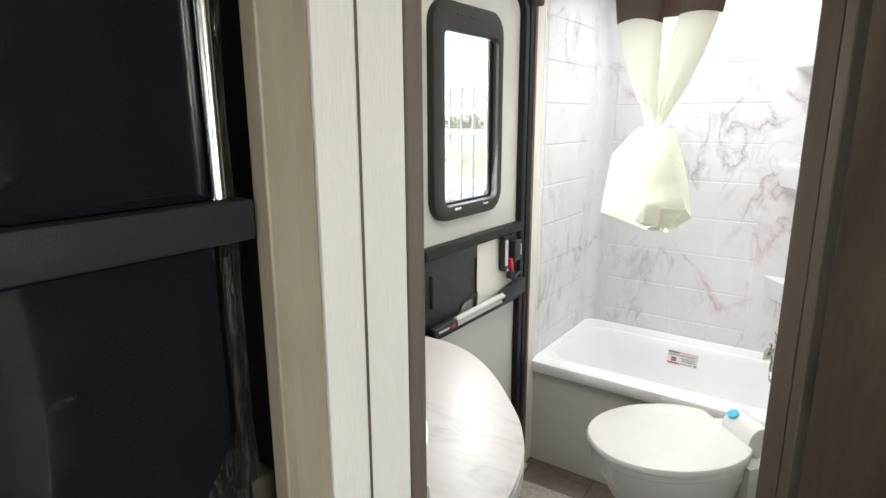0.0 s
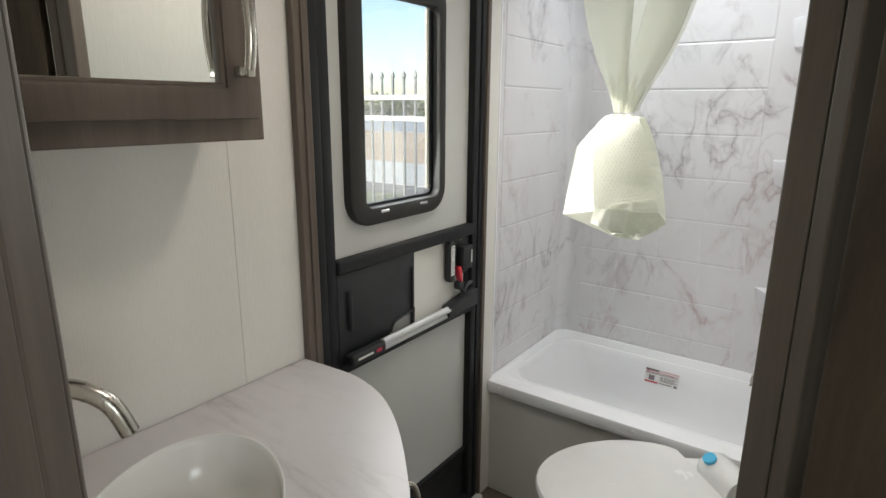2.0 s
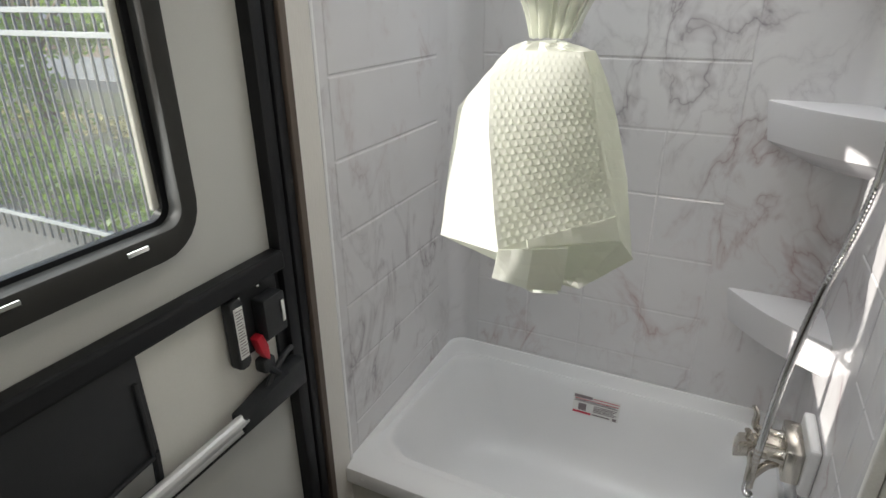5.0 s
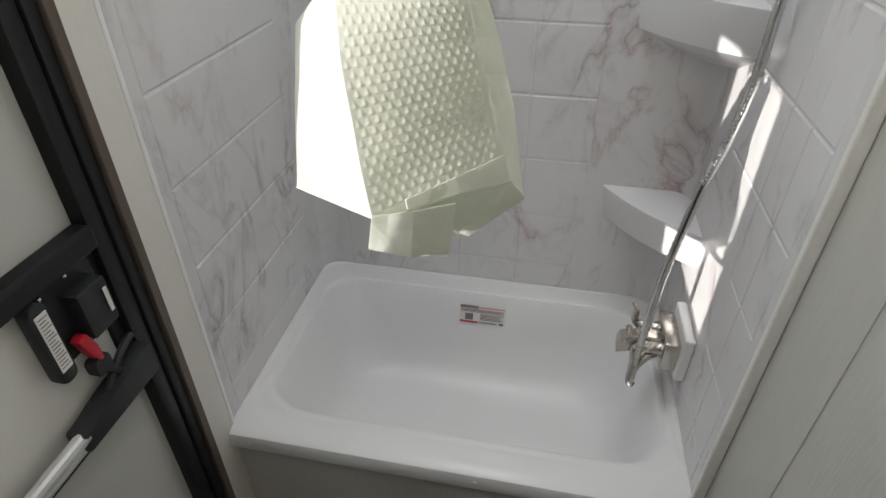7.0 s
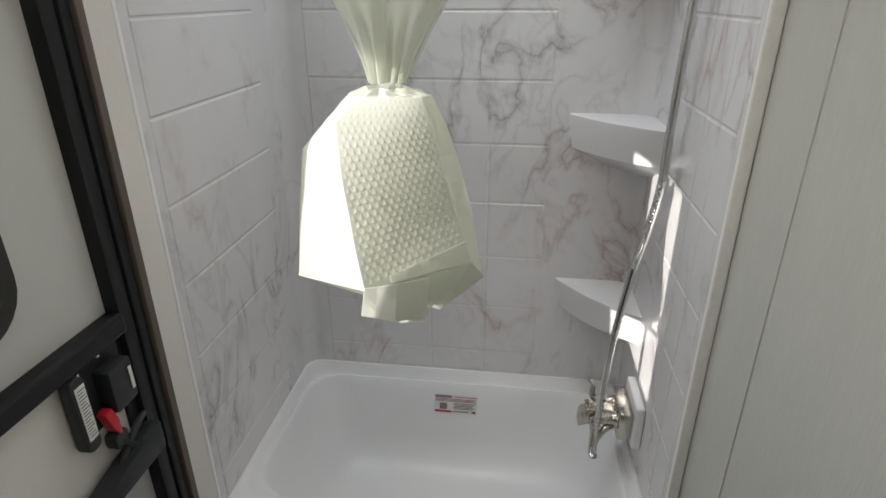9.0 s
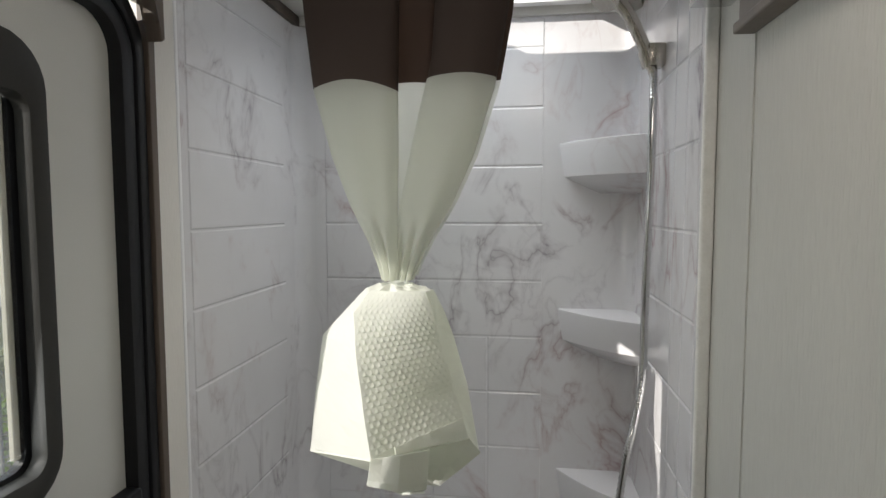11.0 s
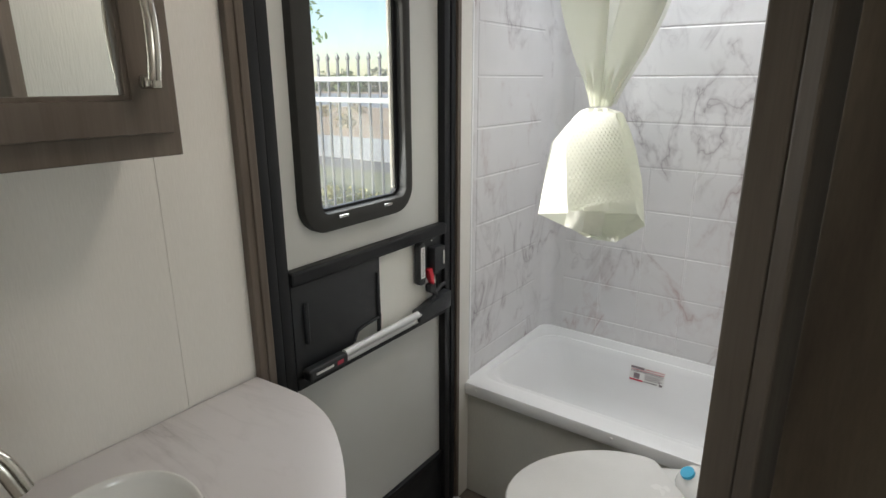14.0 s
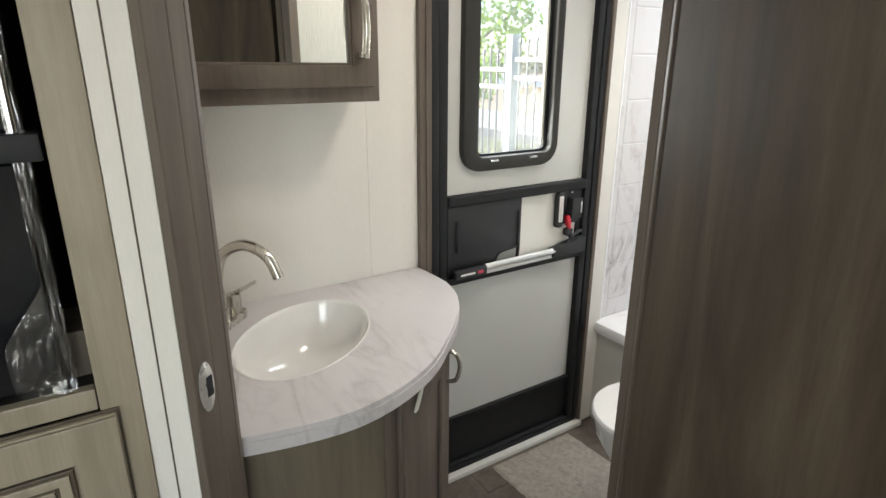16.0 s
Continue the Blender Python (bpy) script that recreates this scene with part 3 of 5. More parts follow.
loops = [rr(X0, X1, TY0 + 0.004, TY1, 0.012, 0.40), rr(X0, X1, TY0, TY1, 0.014, 0.408), rr(X0, X1, TY0, TY1, 0.016, RIM - 0.012), rr(X0, X1, TY0 + 0.003, TY1, 0.016, RIM - 0.004), rr(X0 + 0.004, X1 - 0.004, TY0 + 0.012, TY1 - 0.002, 0.016, RIM),
         rr(X0 + 0.009, X1 - 0.009, TY0 + 0.030, TY1 - 0.007, 0.05, RIM), rr(X0 + 0.011, X1 - 0.011, TY0 + 0.050, TY1 - 0.010, 0.06, RIM), sunk(rr(X0 + 0.014, X1 - 0.014, TY0 + 0.062, TY1 - 0.014, 0.066, RIM - 0.001), 0.006), sunk(rr(X0 + 0.017, X1 - 0.016, TY0 + 0.070, TY1 - 0.018, 0.07, RIM - 0.002), 0.027), sunk(rr(X0 + 0.021, X1 - 0.020, TY0 + 0.074, TY1 - 0.024, 0.078, RIM - 0.002), 0.036),
         sunk(rr(X0 + 0.034, X1 - 0.032, TY0 + 0.080, TY1 - 0.044, 0.09, RIM - 0.002), 0.017), sunk(rr(X0 + 0.039, X1 - 0.037, TY0 + 0.086, TY1 - 0.050, 0.094, RIM - 0.003), 0.015), sunk(rr(X0 + 0.043, X1 - 0.041, TY0 + 0.092, TY1 - 0.055, 0.096, RIM - 0.008), 0.017), sunk(rr(X0 + 0.047, X1 - 0.045, TY0 + 0.098, TY1 - 0.059, 0.098, RIM - 0.020), 0.022), rr(X0 + 0.057, X1 - 0.054, TY0 + 0.106, TY1 - 0.067, 0.10, RIM - 0.065),
         rr(X0 + 0.072, X1 - 0.066, TY0 + 0.116, TY1 - 0.078, 0.11, 0.33), rr(X0 + 0.090, X1 - 0.078, TY0 + 0.128, TY1 - 0.095, 0.12, 0.255), rr(X0 + 0.12, X1 - 0.10, TY0 + 0.15, TY1 - 0.118, 0.125, 0.205), rr(X0 + 0.165, X1 - 0.14, TY0 + 0.185, TY1 - 0.158, 0.11, 0.182), rr(X0 + 0.24, X1 - 0.20, TY0 + 0.23, TY1 - 0.21, 0.08, 0.175), rr(X0 + 0.36, X1 - 0.32, TY0 + 0.29, TY1 - 0.28, 0.02, 0.173)]
part("tub_shell", loft(loops, cap0=False), TUB_WHITE, tub, "glossy white tub shell", True)
bm = box((X0, TY0 + 0.018, 0.0), (X1, TY0 + 0.032, 0.402), 0.002)
part("apron", bm, GREY_PANEL, tub, "pale apron panel")
for x in (-0.99, -0.52, -0.16):
    bm = bmesh.new()
    bmesh.ops.create_uvsphere(bm, u_segments=8, v_segments=5, radius=0.005, matrix=Matrix.Translation((x, TY0 + 0.001, 0.428)))
    part("screw_cover", bm, TUB_WHITE, tub, "", True)
st = thing("warning_label", "small white printed safety label on the tub wall", "label", (-0.575, 2.43, 0.37))
# the label lies on the sloping rear wall of the basin
LY = lambda z: NY - 0.078 + 0.011 * (z - 0.33) / 0.052 - 0.0014
def lab(name, x0, x1, z0, z1, mat, off=0.0):
    one = bmesh.new()
    vs = [one.verts.new((x, LY(z) - off - d, z)) for d in (0, 0.0006) for x, z in ((x0, z0), (x1, z0), (x1, z1), (x0, z1))]
    for f in ((0, 1, 2, 3), (7, 6, 5, 4), (0, 4, 5, 1), (1, 5, 6, 2), (2, 6, 7, 3), (3, 7, 4, 0)):
        one.faces.new([vs[i] for i in f])
    return part(name, one, mat, st)
lab("paper", -0.640, -0.512, 0.342, 0.398, LABEL)
lab("headline", -0.638, -0.588, 0.3885, 0.3965, PRINT_GREY, 0.0008)
lab("headline_rule", -0.584, -0.514, 0.3920, 0.3935, PRINT_RED, 0.0008)
lab("red_bar", -0.638, -0.588, 0.3432, 0.3490, PRINT_RED, 0.0008)
lab("mark", -0.624, -0.602, 0.3525, 0.3720, PRINT_GREY, 0.0008)
for k in range(3):
    lab("text_line", -0.637, -0.516 - 0.006 * (k % 2), 0.3845 - 0.0035 * k, 0.3860 - 0.0035 * k, PRINT_RED if k == 0 else PRINT_GREY, 0.0008)
for k in range(5):
    lab("text_line", -0.582, -0.518 - 0.005 * (k % 3), 0.3710 - 0.0040 * k, 0.3726 - 0.0040 * k, PRINT_GREY, 0.0008)
lab("arrow_mark", -0.528, -0.517, 0.3435, 0.3510, PRINT_GREY, 0.0008)
lab("text_line", -0.584, -0.536, 0.3455, 0.3485, PRINT_GREY, 0.0008)

# liner: one sheet a wall, with raised tile fields
TOP = 2.0
liner_n = structure("wall_liner_back", box((WX + 0.006, NY - 0.004, RIM - 0.01), (EX - 0.004, NY + 0.008, TOP), 0.001), MARBLE, "white marble-look shower liner with moulded tiles", "shower wall")
liner_w = structure("wall_liner_door_end", box((WX + 0.001, 1.942, RIM - 0.002), (WX + 0.008, NY - 0.004, TOP), 0.002), MARBLE, "white marble-look shower liner beside the door", "shower wall")
liner_e = structure("wall_liner_tap_end", box((EX - 0.006, 1.942, RIM - 0.002), (EX + 0.004, NY - 0.004, TOP), 0.002), MARBLE, "white marble-look shower liner behind the tap", "shower wall")
bm = box((WX + 0.001, 1.9335, RIM - 0.002), (WX + 0.016, 1.944, TOP), 0.003)
structure("trim_liner_door_end", bm, TUB_WHITE, "white edge trim of the shower liner", "trim")
bm = box((EX - 0.013, 1.930, RIM - 0.002), (EX + 0.007, 1.943, TOP), 0.003)
structure("trim_liner_tap_end", bm, SILL_WHITE, "white edge trim of the shower liner", "trim")
structure("trim_ceiling_by_tub", box((WX + 0.001, 1.94, TOP + 0.001), (WX + 0.018, NY, ROOF - 0.001), 0.002), BROWN, "brown trim strip under the ceiling", "trim")
structure("trim_ceiling_back", box((WX + 0.02, NY - 0.012, TOP + 0.001), (EX, NY + 0.011, ROOF - 0.001), 0.002), CEILING, "white trim strip under the ceiling", "trim")

# rounded inner corners of the moulded liner
for nm, cx, sx in (("corner_cove", WX + 0.008, 1), ("corner_cove", EX - 0.006, -1)):
    R = 0.045
    arc = [(cx + sx * (R - R * math.sin(radians(90 * k / 12))), NY - 0.004 - (R - R * math.cos(radians(90 * k / 12)))) for k in range(13)]
    back = [(cx + sx * 0.0005, NY - 0.0045)]
    part(nm, prism(arc + back, RIM - 0.002, TOP - 0.002), MARBLE, liner_n, "", True)

# ---- corner shelves ----
def corner_shelf(z, drop):
    """A moulded wedge across the corner, from the back wall to the tap wall."""
    th = thing("corner_shelf", "white moulded corner shelf of the shower liner", "shelf", (-0.18, 2.45, z), "corner shelves")
    a, b, c = Vector((-0.312, NY - 0.004, z)), Vector((EX - 0.006, 2.335, z)), Vector((EX - 0.006, NY - 0.004, z))
    n = 8
    def arc(k, zz, lip=0.0):
        pts = []
        for i in range(n + 1):
            t = i / n
            p = a.lerp(b, t) + (Vector((-1, -1.05, 0)).normalized() * (0.018 * math.sin(math.pi * t) + lip))
            p = c.lerp(p, k)
            pts.append((p.x, min(p.y, NY - 0.004), zz))
        return pts + [(c.x, c.y, zz)]
    loops = [arc(0.45, z - drop - 0.045), arc(0.82, z - drop - 0.012), arc(0.93, z - drop), arc(1.0, z - 0.008), arc(0.995, z - 0.002), arc(0.97, z)]
    part("shelf_body", loft(loops), MARBLE if z > 1.5 else SHELF_WHITE, th, "", True)
for z, drop in ((1.668, 0.09), (1.222, 0.085), (0.775, 0.085)):
    corner_shelf(z, drop)

# ---- shower fittings ----
tap = thing("tub_mixer_tap", "brushed nickel tub mixer tap with lever handles", "tap", (-0.14, 2.24, 0.57))
part("mount_block", box((EX - 0.028, 2.17, 0.515), (EX - 0.006, 2.30, 0.63), 0.006), TUB_WHITE, tap, "white mounting block")
part("tap_body", box((EX - 0.060, 2.180, 0.530), (EX - 0.028, 2.290, 0.606), 0.004, seg=2), NICKEL, tap, "", True)
hub = part("handle_hub", tube([(EX - 0.058, 2.262, 0.578), (EX - 0.072, 2.262, 0.578), (EX - 0.104, 2.262, 0.580)], 0.012, radii=[0.017, 0.012, 0.0105], sides=16, smooth_steps=3), NICKEL, tap, "", True)
part("lever", tube([(EX - 0.098, 2.262, 0.576), (EX - 0.112, 2.264, 0.590), (EX - 0.113, 2.267, 0.616), (EX - 0.122, 2.270, 0.632)], 0.006, sides=10, radii=[0.010, 0.008, 0.006, 0.0045]), NICKEL, hub, "", True)
hub = part("handle_hub", tube([(EX - 0.058, 2.204, 0.572), (EX - 0.072, 2.204, 0.572), (EX - 0.106, 2.202, 0.572)], 0.012, radii=[0.017, 0.013, 0.012], sides=16, smooth_steps=3), NICKEL, tap, "", True)
part("lever", tube([(EX - 0.100, 2.202, 0.574), (EX - 0.114, 2.198, 0.566), (EX - 0.112, 2.190, 0.540), (EX - 0.114, 2.180, 0.512)], 0.006, sides=10, radii=[0.011, 0.009, 0.008, 0.007]), NICKEL, hub, "", True)
loops = []
for x, z, hw, hh in ((0.058, 0.566, 0.017, 0.016), (0.085, 0.568, 0.018, 0.017), (0.118, 0.562, 0.020, 0.017), (0.140, 0.554, 0.021, 0.017), (0.146, 0.546, 0.017, 0.013)):
    loops.append([(EX - x, 2.234 + hw * a, z + hh * b) for a, b in ((-0.75, 1), (0.75, 1), (1, 0.6), (1, -1), (-1, -1), (-1, 0.6))])
part("spout", loft(loops), NICKEL, tap, "wedge-shaped spout", True)
part("diverter_knob", tube([(EX - 0.126, 2.234, 0.574), (EX - 0.126, 2.234, 0.588), (EX - 0.126, 2.234, 0.594)], 0.006, radii=[0.004, 0.005, 0.008], sides=12, smooth_steps=3), NICKEL, tap, "", True)
part("hose_outlet", tube([(EX - 0.062, 2.215, 0.548), (EX - 0.085, 2.205, 0.54), (EX - 0.106, 2.192, 0.515), (EX - 0.108, 2.186, 0.49)], 0.009, sides=10), NICKEL, tap, "", True)
sh = thing("hand_shower", "chrome hand shower with a long steel hose", "shower", (-0.13, 2.48, 1.88))
part("wall_bracket", box((EX - 0.042, 2.215, 1.790), (EX - 0.006, 2.258, 1.838), 0.005), NICKEL, sh, "", True)
part("swivel_holder", tube([(EX - 0.034, 2.236, 1.792), (EX - 0.046, 2.232, 1.826)], 0.017, sides=14, smooth_steps=2), NICKEL, sh, "", True)
part("handset_handle", tube([(EX - 0.028, 2.236, 1.776), (EX - 0.044, 2.232, 1.822), (EX - 0.083, 2.222, 1.895), (EX - 0.125, 2.212, 1.945)], 0.012, radii=[0.009, 0.013, 0.0145, 0.017], sides=12), NICKEL, sh, "", True)
part("handset_head", tube([(EX - 0.118, 2.214, 1.953), (EX - 0.138, 2.200, 1.938)], 0.036, radii=[0.03, 0.042], sides=20, smooth_steps=2), NICKEL, sh, "", True)
HOSE = [(-0.138, 2.236, 1.785), (-0.143, 2.210, 1.70), (-0.146, 2.202, 1.55), (-0.146, 2.222, 1.38), (-0.1445, 2.236, 1.25), (-0.148, 2.228, 1.13), (-0.163, 2.222, 1.03), (-0.181, 2.220, 0.94), (-0.2035, 2.208, 0.767), (-0.2155, 2.194, 0.582), (-0.221, 2.186, 0.490), (-0.214, 2.187, 0.470)]
one = tube(HOSE, 0.0078, sides=10, smooth_steps=26)
# fine rings along the hose
for k, ring in enumerate(range(0, len(one.verts) - 10, 10)):
    one.verts.ensure_lookup_table()
    mid_ = sum((one.verts[ring + q].co for q in range(10)), Vector()) / 10
    for q in range(10):
        v_ = one.verts[ring + q]
        v_.co = mid_ + (v_.co - mid_) * (1.14 if k % 2 else 0.94)
part("hose", one, STEEL, sh, "flexible steel hose", True)
part("hose_nut", tube([(-0.2155, 2.1945, 0.585), (-0.2195, 2.188, 0.515)], 0.0085, sides=10, smooth_steps=2), NICKEL, sh, "", True)

# ---- wall cabinet and rod bracket above the toilet ----
wc_ = thing("wall_cabinet", "shallow grey-brown cabinet high on the panel wall", "cabinet", (EX, 1.4, 1.73))
part("cabinet_box", box((EX - 0.016, 1.06, 1.742), (EX + 0.0075, 1.786, ROOF - 0.006), 0.003), BROWN_FLAT, wc_)
part("bottom_lip", box((EX - 0.022, 1.055, 1.727), (EX + 0.0075, 1.790, 1.742), 0.003), BROWN_FLAT, wc_)
structure("trim_panel_seam", box((EX + 0.0058, 1.785, 0.0), (EX + 0.0079, 1.788, 1.727)), GREY_PANEL, "thin seam strip on the pale wall panel", "trim")
br = thing("rod_bracket", "black and chrome bracket on the wall beside the liner", "bracket", (EX, 1.84, 1.80))
part("bracket_arm", box((EX - 0.05, 1.792, 1.806), (EX + 0.0075, 1.888, 1.84), 0.006), BLACK, br, "", True)
part("chrome_edge", box((EX - 0.053, 1.790, 1.796), (EX + 0.0075, 1.888, 1.806), 0.002), STEEL, br, "chrome edge")
part("chrome_end", box((EX - 0.048, 1.778, 1.784), (EX - 0.012, 1.790, 1.83), 0.003), STEEL, br, "chrome end cap")
structure("trim_wall_batten", box((WX - 0.001, 0.952, CZ_TOP), (WX + 0.0013, 0.984, ROOF - 0.001), 0.0005), IVORY, "slim ivory batten on the vinyl wall", "trim")

# ---- vanity ----
CZ = 0.825
EDGE = [(-1.046, 1.106), (-0.93, 1.113), (-0.872, 1.108), (-0.80, 1.085), (-0.73, 1.043), (-0.66, 0.985), (-0.60, 0.925), (-0.545, 0.865), (-0.505, 0.805), (-0.472, 0.735), (-0.452, 0.665), (-0.447, 0.60), (-0.458, 0.51), (-0.480, 0.416)]
def eased(points, steps=4):
    out = []
    for i in range(len(points) - 1):
        p0, p1, p2, p3 = [Vector(points[min(max(j, 0), len(points) - 1)]) for j in (i - 1, i, i + 1, i + 2)]
        for k in range(steps):
            t = k / steps
            q = 0.5 * (2 * p1 + (p2 - p0) * t + (2 * p0 - 5 * p1 + 4 * p2 - p3) * t * t + (3 * p1 - p0 - 3 * p2 + p3) * t ** 3)
            out.append((q.x, q.y))
    return out + [tuple(points[-1])]
curve = eased(EDGE)
outline = curve + [(-1.046, 0.414)]
# bowl: an oval across the corner, facing the doorway
BC, BL, BS = Vector((-0.788, 0.655)), 0.203, 0.138
U, V = Vector((-0.7071, 0.7071)), Vector((0.7071, 0.7071))
def oval(k, n=48, dz=0.0, z=CZ):
    return [(*(BC + U * (BL * k) * math.cos(2 * math.pi * i / n) + V * (BS * k) * math.sin(2 * math.pi * i / n) + V * dz), z) for i in range(n)]

counter = thing("vanity_countertop", "pale marble-look laminate countertop with a curved front edge", "countertop", (-0.8, 0.75, CZ - 0.04))
bm = prism(outline, CZ - 0.036, CZ, 0.011, only_top=True, seg=3)
cut = part("cutter", prism([(p[0], p[1]) for p in oval(1.0)], CZ - 0.2, CZ + 0.1), COUNTER)
top = part("counter_slab", bm, COUNTER, counter, "", True)
md = top.modifiers.new("bowl_hole", "BOOLEAN")
md.object, md.operation, md.solver = cut, "DIFFERENCE", "EXACT"
bpy.context.view_layer.update()
baked = bpy.data.meshes.new_from_object(top.evaluated_get(bpy.context.evaluated_depsgraph_get()))
top.modifiers.clear()
top.data = baked
bpy.data.objects.remove(cut)
def moved(points, d):
    """The curve shifted outwards."""
    out = []
    for k in range(len(points)):
        a, b = Vector(points[max(k - 1, 0)]), Vector(points[min(k + 1, len(points) - 1)])
        w = (b - a).normalized()
        out.append(tuple(Vector(points[k]) + Vector((-w.y, w.x)) * d))
    return out
part("edge_band", prism(moved(curve[1:-1], 0.0022) + moved(curve[1:-1], -0.0005)[::-1], CZ - 0.0365, CZ - 0.0115), COUNTER, counter, "pale laminate edge band", True)

sink = thing("bathroom_sink", "white oval ceramic drop-in sink bowl", "sink", (-0.79, 0.655, CZ - 0.13))
loops = [oval(1.022, z=CZ + 0.0003), oval(1.018, z=CZ + 0.0018), oval(1.0, z=CZ + 0.0022), oval(0.985, z=CZ - 0.001), oval(0.972, z=CZ - 0.010), oval(0.93, z=CZ - 0.045), oval(0.84, z=CZ - 0.085), oval(0.66, z=CZ - 0.115), oval(0.4, z=CZ - 0.130), oval(0.13, z=CZ - 0.134)]
part("bowl", loft(loops, cap0=False), CERAMIC, sink, "", True)
bm = bmesh.new()
bmesh.ops.create_cone(bm, cap_ends=True, segments=20, radius1=0.022, radius2=0.019, depth=0.006, matrix=Matrix.Translation((BC.x, BC.y, CZ - 0.130)))
part("drain", bm, STEEL, sink, "steel drain", True)

F = Vector((-0.932, 0.508))
fau = thing("sink_faucet", "brushed nickel gooseneck faucet with two lever handles", "faucet", (F.x, F.y, CZ))
def along(a, b, z):
    p = F + V * a + U * b
    return (p.x, p.y, z)
pts = []
for cx, s in ((0.052, 1), (-0.052, -1)):
    for i in range(9):
        an = radians(-90 + 180 * i / 8)
        pts.append(along(0.027 * math.sin(an) * -s, cx + s * 0.027 * math.cos(an), 0)[:2])
part("base_plate", prism(pts, CZ + 0.0005, CZ + 0.016, 0.004, only_top=True), NICKEL, fau, "", True)
part("neck", tube([along(0, 0, CZ + 0.014), along(0, 0, CZ + 0.06), along(0.0, 0, CZ + 0.13), along(0.022, 0, CZ + 0.182), along(0.076, 0, CZ + 0.207), along(0.130, 0, CZ + 0.184), along(0.154, 0, CZ + 0.136)], 0.0125, sides=14), NICKEL, fau, "", True)
part("neck_collar", tube([along(0, 0, CZ + 0.014), along(0, 0, CZ + 0.045)], 0.018, sides=16, smooth_steps=2), NICKEL, fau, "", True)
for s in (1, -1):
    h = part("handle_post", tube([along(0, s * 0.052, CZ + 0.014), along(0, s * 0.052, CZ + 0.062)], 0.018, radii=[0.019, 0.017], sides=16, smooth_steps=2), NICKEL, fau, "", True)
    part("lever", tube([along(-0.006, s * 0.05, CZ + 0.060), along(0.024, s * 0.062, CZ + 0.074), along(0.052, s * 0.073, CZ + 0.090)], 0.005, sides=10), NICKEL, h, "", True)

van = thing("vanity_cabinet", "grey-brown wood vanity cabinet with a curved front", "cabinet", (-0.8, 0.7, 0.0))
IN = []
for k in range(len(curve)):
    a, b = Vector(curve[max(k - 1, 0)]), Vector(curve[min(k + 1, len(curve) - 1)])
    w = (b - a).normalized()
    q = Vector(curve[k]) + Vector((w.y, -w.x)) * 0.034
    IN.append((max(q.x, -1.046), max(q.y, 0.414)))
IN[0], IN[-1] = (-1.046, 1.074), (-0.504, 0.414)
body_line = IN[:]
inner_line = [(x - 0.022 if x > -1.0 else x, y - 0.022 if y > 0.44 else y) for x, y in body_line]
part("carcass", prism(inner_line + [(-1.046, 0.414)], 0.002, CZ - 0.16), BROWN, van)
part("upper_band", prism(inner_line + [(x - 0.015 if x > -1.0 else x, y - 0.015 if y > 0.44 else y) for x, y in inner_line][::-1], CZ - 0.16, CZ - 0.0365), BROWN, van)
# curved face panel from the post to the door
k0 = min(range(len(IN)), key=lambda k: abs(IN[k][1] - 0.70) + (0 if IN[k][0] > -0.6 else 9))
face = IN[k0:]
back = [(x - 0.02, y) for x, y in face]
part("curved_panel", prism(face + back[::-1], 0.002, CZ - 0.0365), VANITY_WOOD, van, "curved wood-grain face panel", True)
part("stile", prism([(IN[k0][0] + 0.004, IN[k0][1]), (IN[k0 - 2][0] + 0.002, IN[k0 - 2][1] + 0.003), (IN[k0 - 2][0] - 0.02, IN[k0 - 2][1] - 0.004), (IN[k0][0] - 0.02, IN[k0][1])], 0.002, CZ - 0.0365, 0.002), BROWN, van)
# flat door on the angled end
A, B = Vector(IN[k0 - 2]) + Vector((0.004, 0.008)), Vector((-0.652, 0.948))
w = (B - A).normalized(); nrm = Vector((w.y, -w.x))
if nrm.x < 0: nrm = -nrm
def on(a, out):
    p = A + w * a + nrm * out
    return (p.x, p.y)
L = (B - A).length
vd = part("cabinet_door", prism([on(0, -0.012), on(L, -0.012), on(L, 0.006), on(0, 0.006)], 0.10, CZ - 0.05, 0.003), BROWN, van, "framed wood cabinet door", True)
for a0, a1, z0, z1 in ((0.0, 0.05, 0.10, CZ - 0.05), (L - 0.05, L, 0.10, CZ - 0.05), (0.05, L - 0.05, 0.10, 0.155), (0.05, L - 0.05, CZ - 0.105, CZ - 0.05)):
    part("door_frame_rail", prism([on(a0, 0.006), on(a1, 0.006), on(a1, 0.016), on(a0, 0.016)], z0, z1, 0.003), BROWN, vd)
pl = [(*on(L - 0.018, 0.016), 0.775), (*on(L - 0.016, 0.038), 0.768), (*on(L - 0.012, 0.046), 0.735), (*on(L - 0.016, 0.038), 0.70), (*on(L - 0.018, 0.016), 0.693)]
part("pull", tube(pl, 0.0055, sides=10), NICKEL, vd, "brushed nickel pull", True)
strip = thing("plastic_strip", "clear ribbed plastic strip hanging from under the countertop edge", "strip", (*on(0.07, 0.03), 0.7))
for k in range(3):
    p0 = Vector((*on(0.085 - 0.006 * k, 0.022), 0.788)); p1 = Vector((*on(0.035 - 0.006 * k, 0.024), 0.735))
    part("rib", tube([p0, p1], 0.0028, sides=8, smooth_steps=2), GREY_PANEL, strip)
part("toe_strip", prism([(x - 0.05, y - 0.01) for x, y in IN[k0:]] + [(x - 0.06, y - 0.01) for x, y in IN[k0:]][::-1], 0.0, 0.002), BROWN, van)

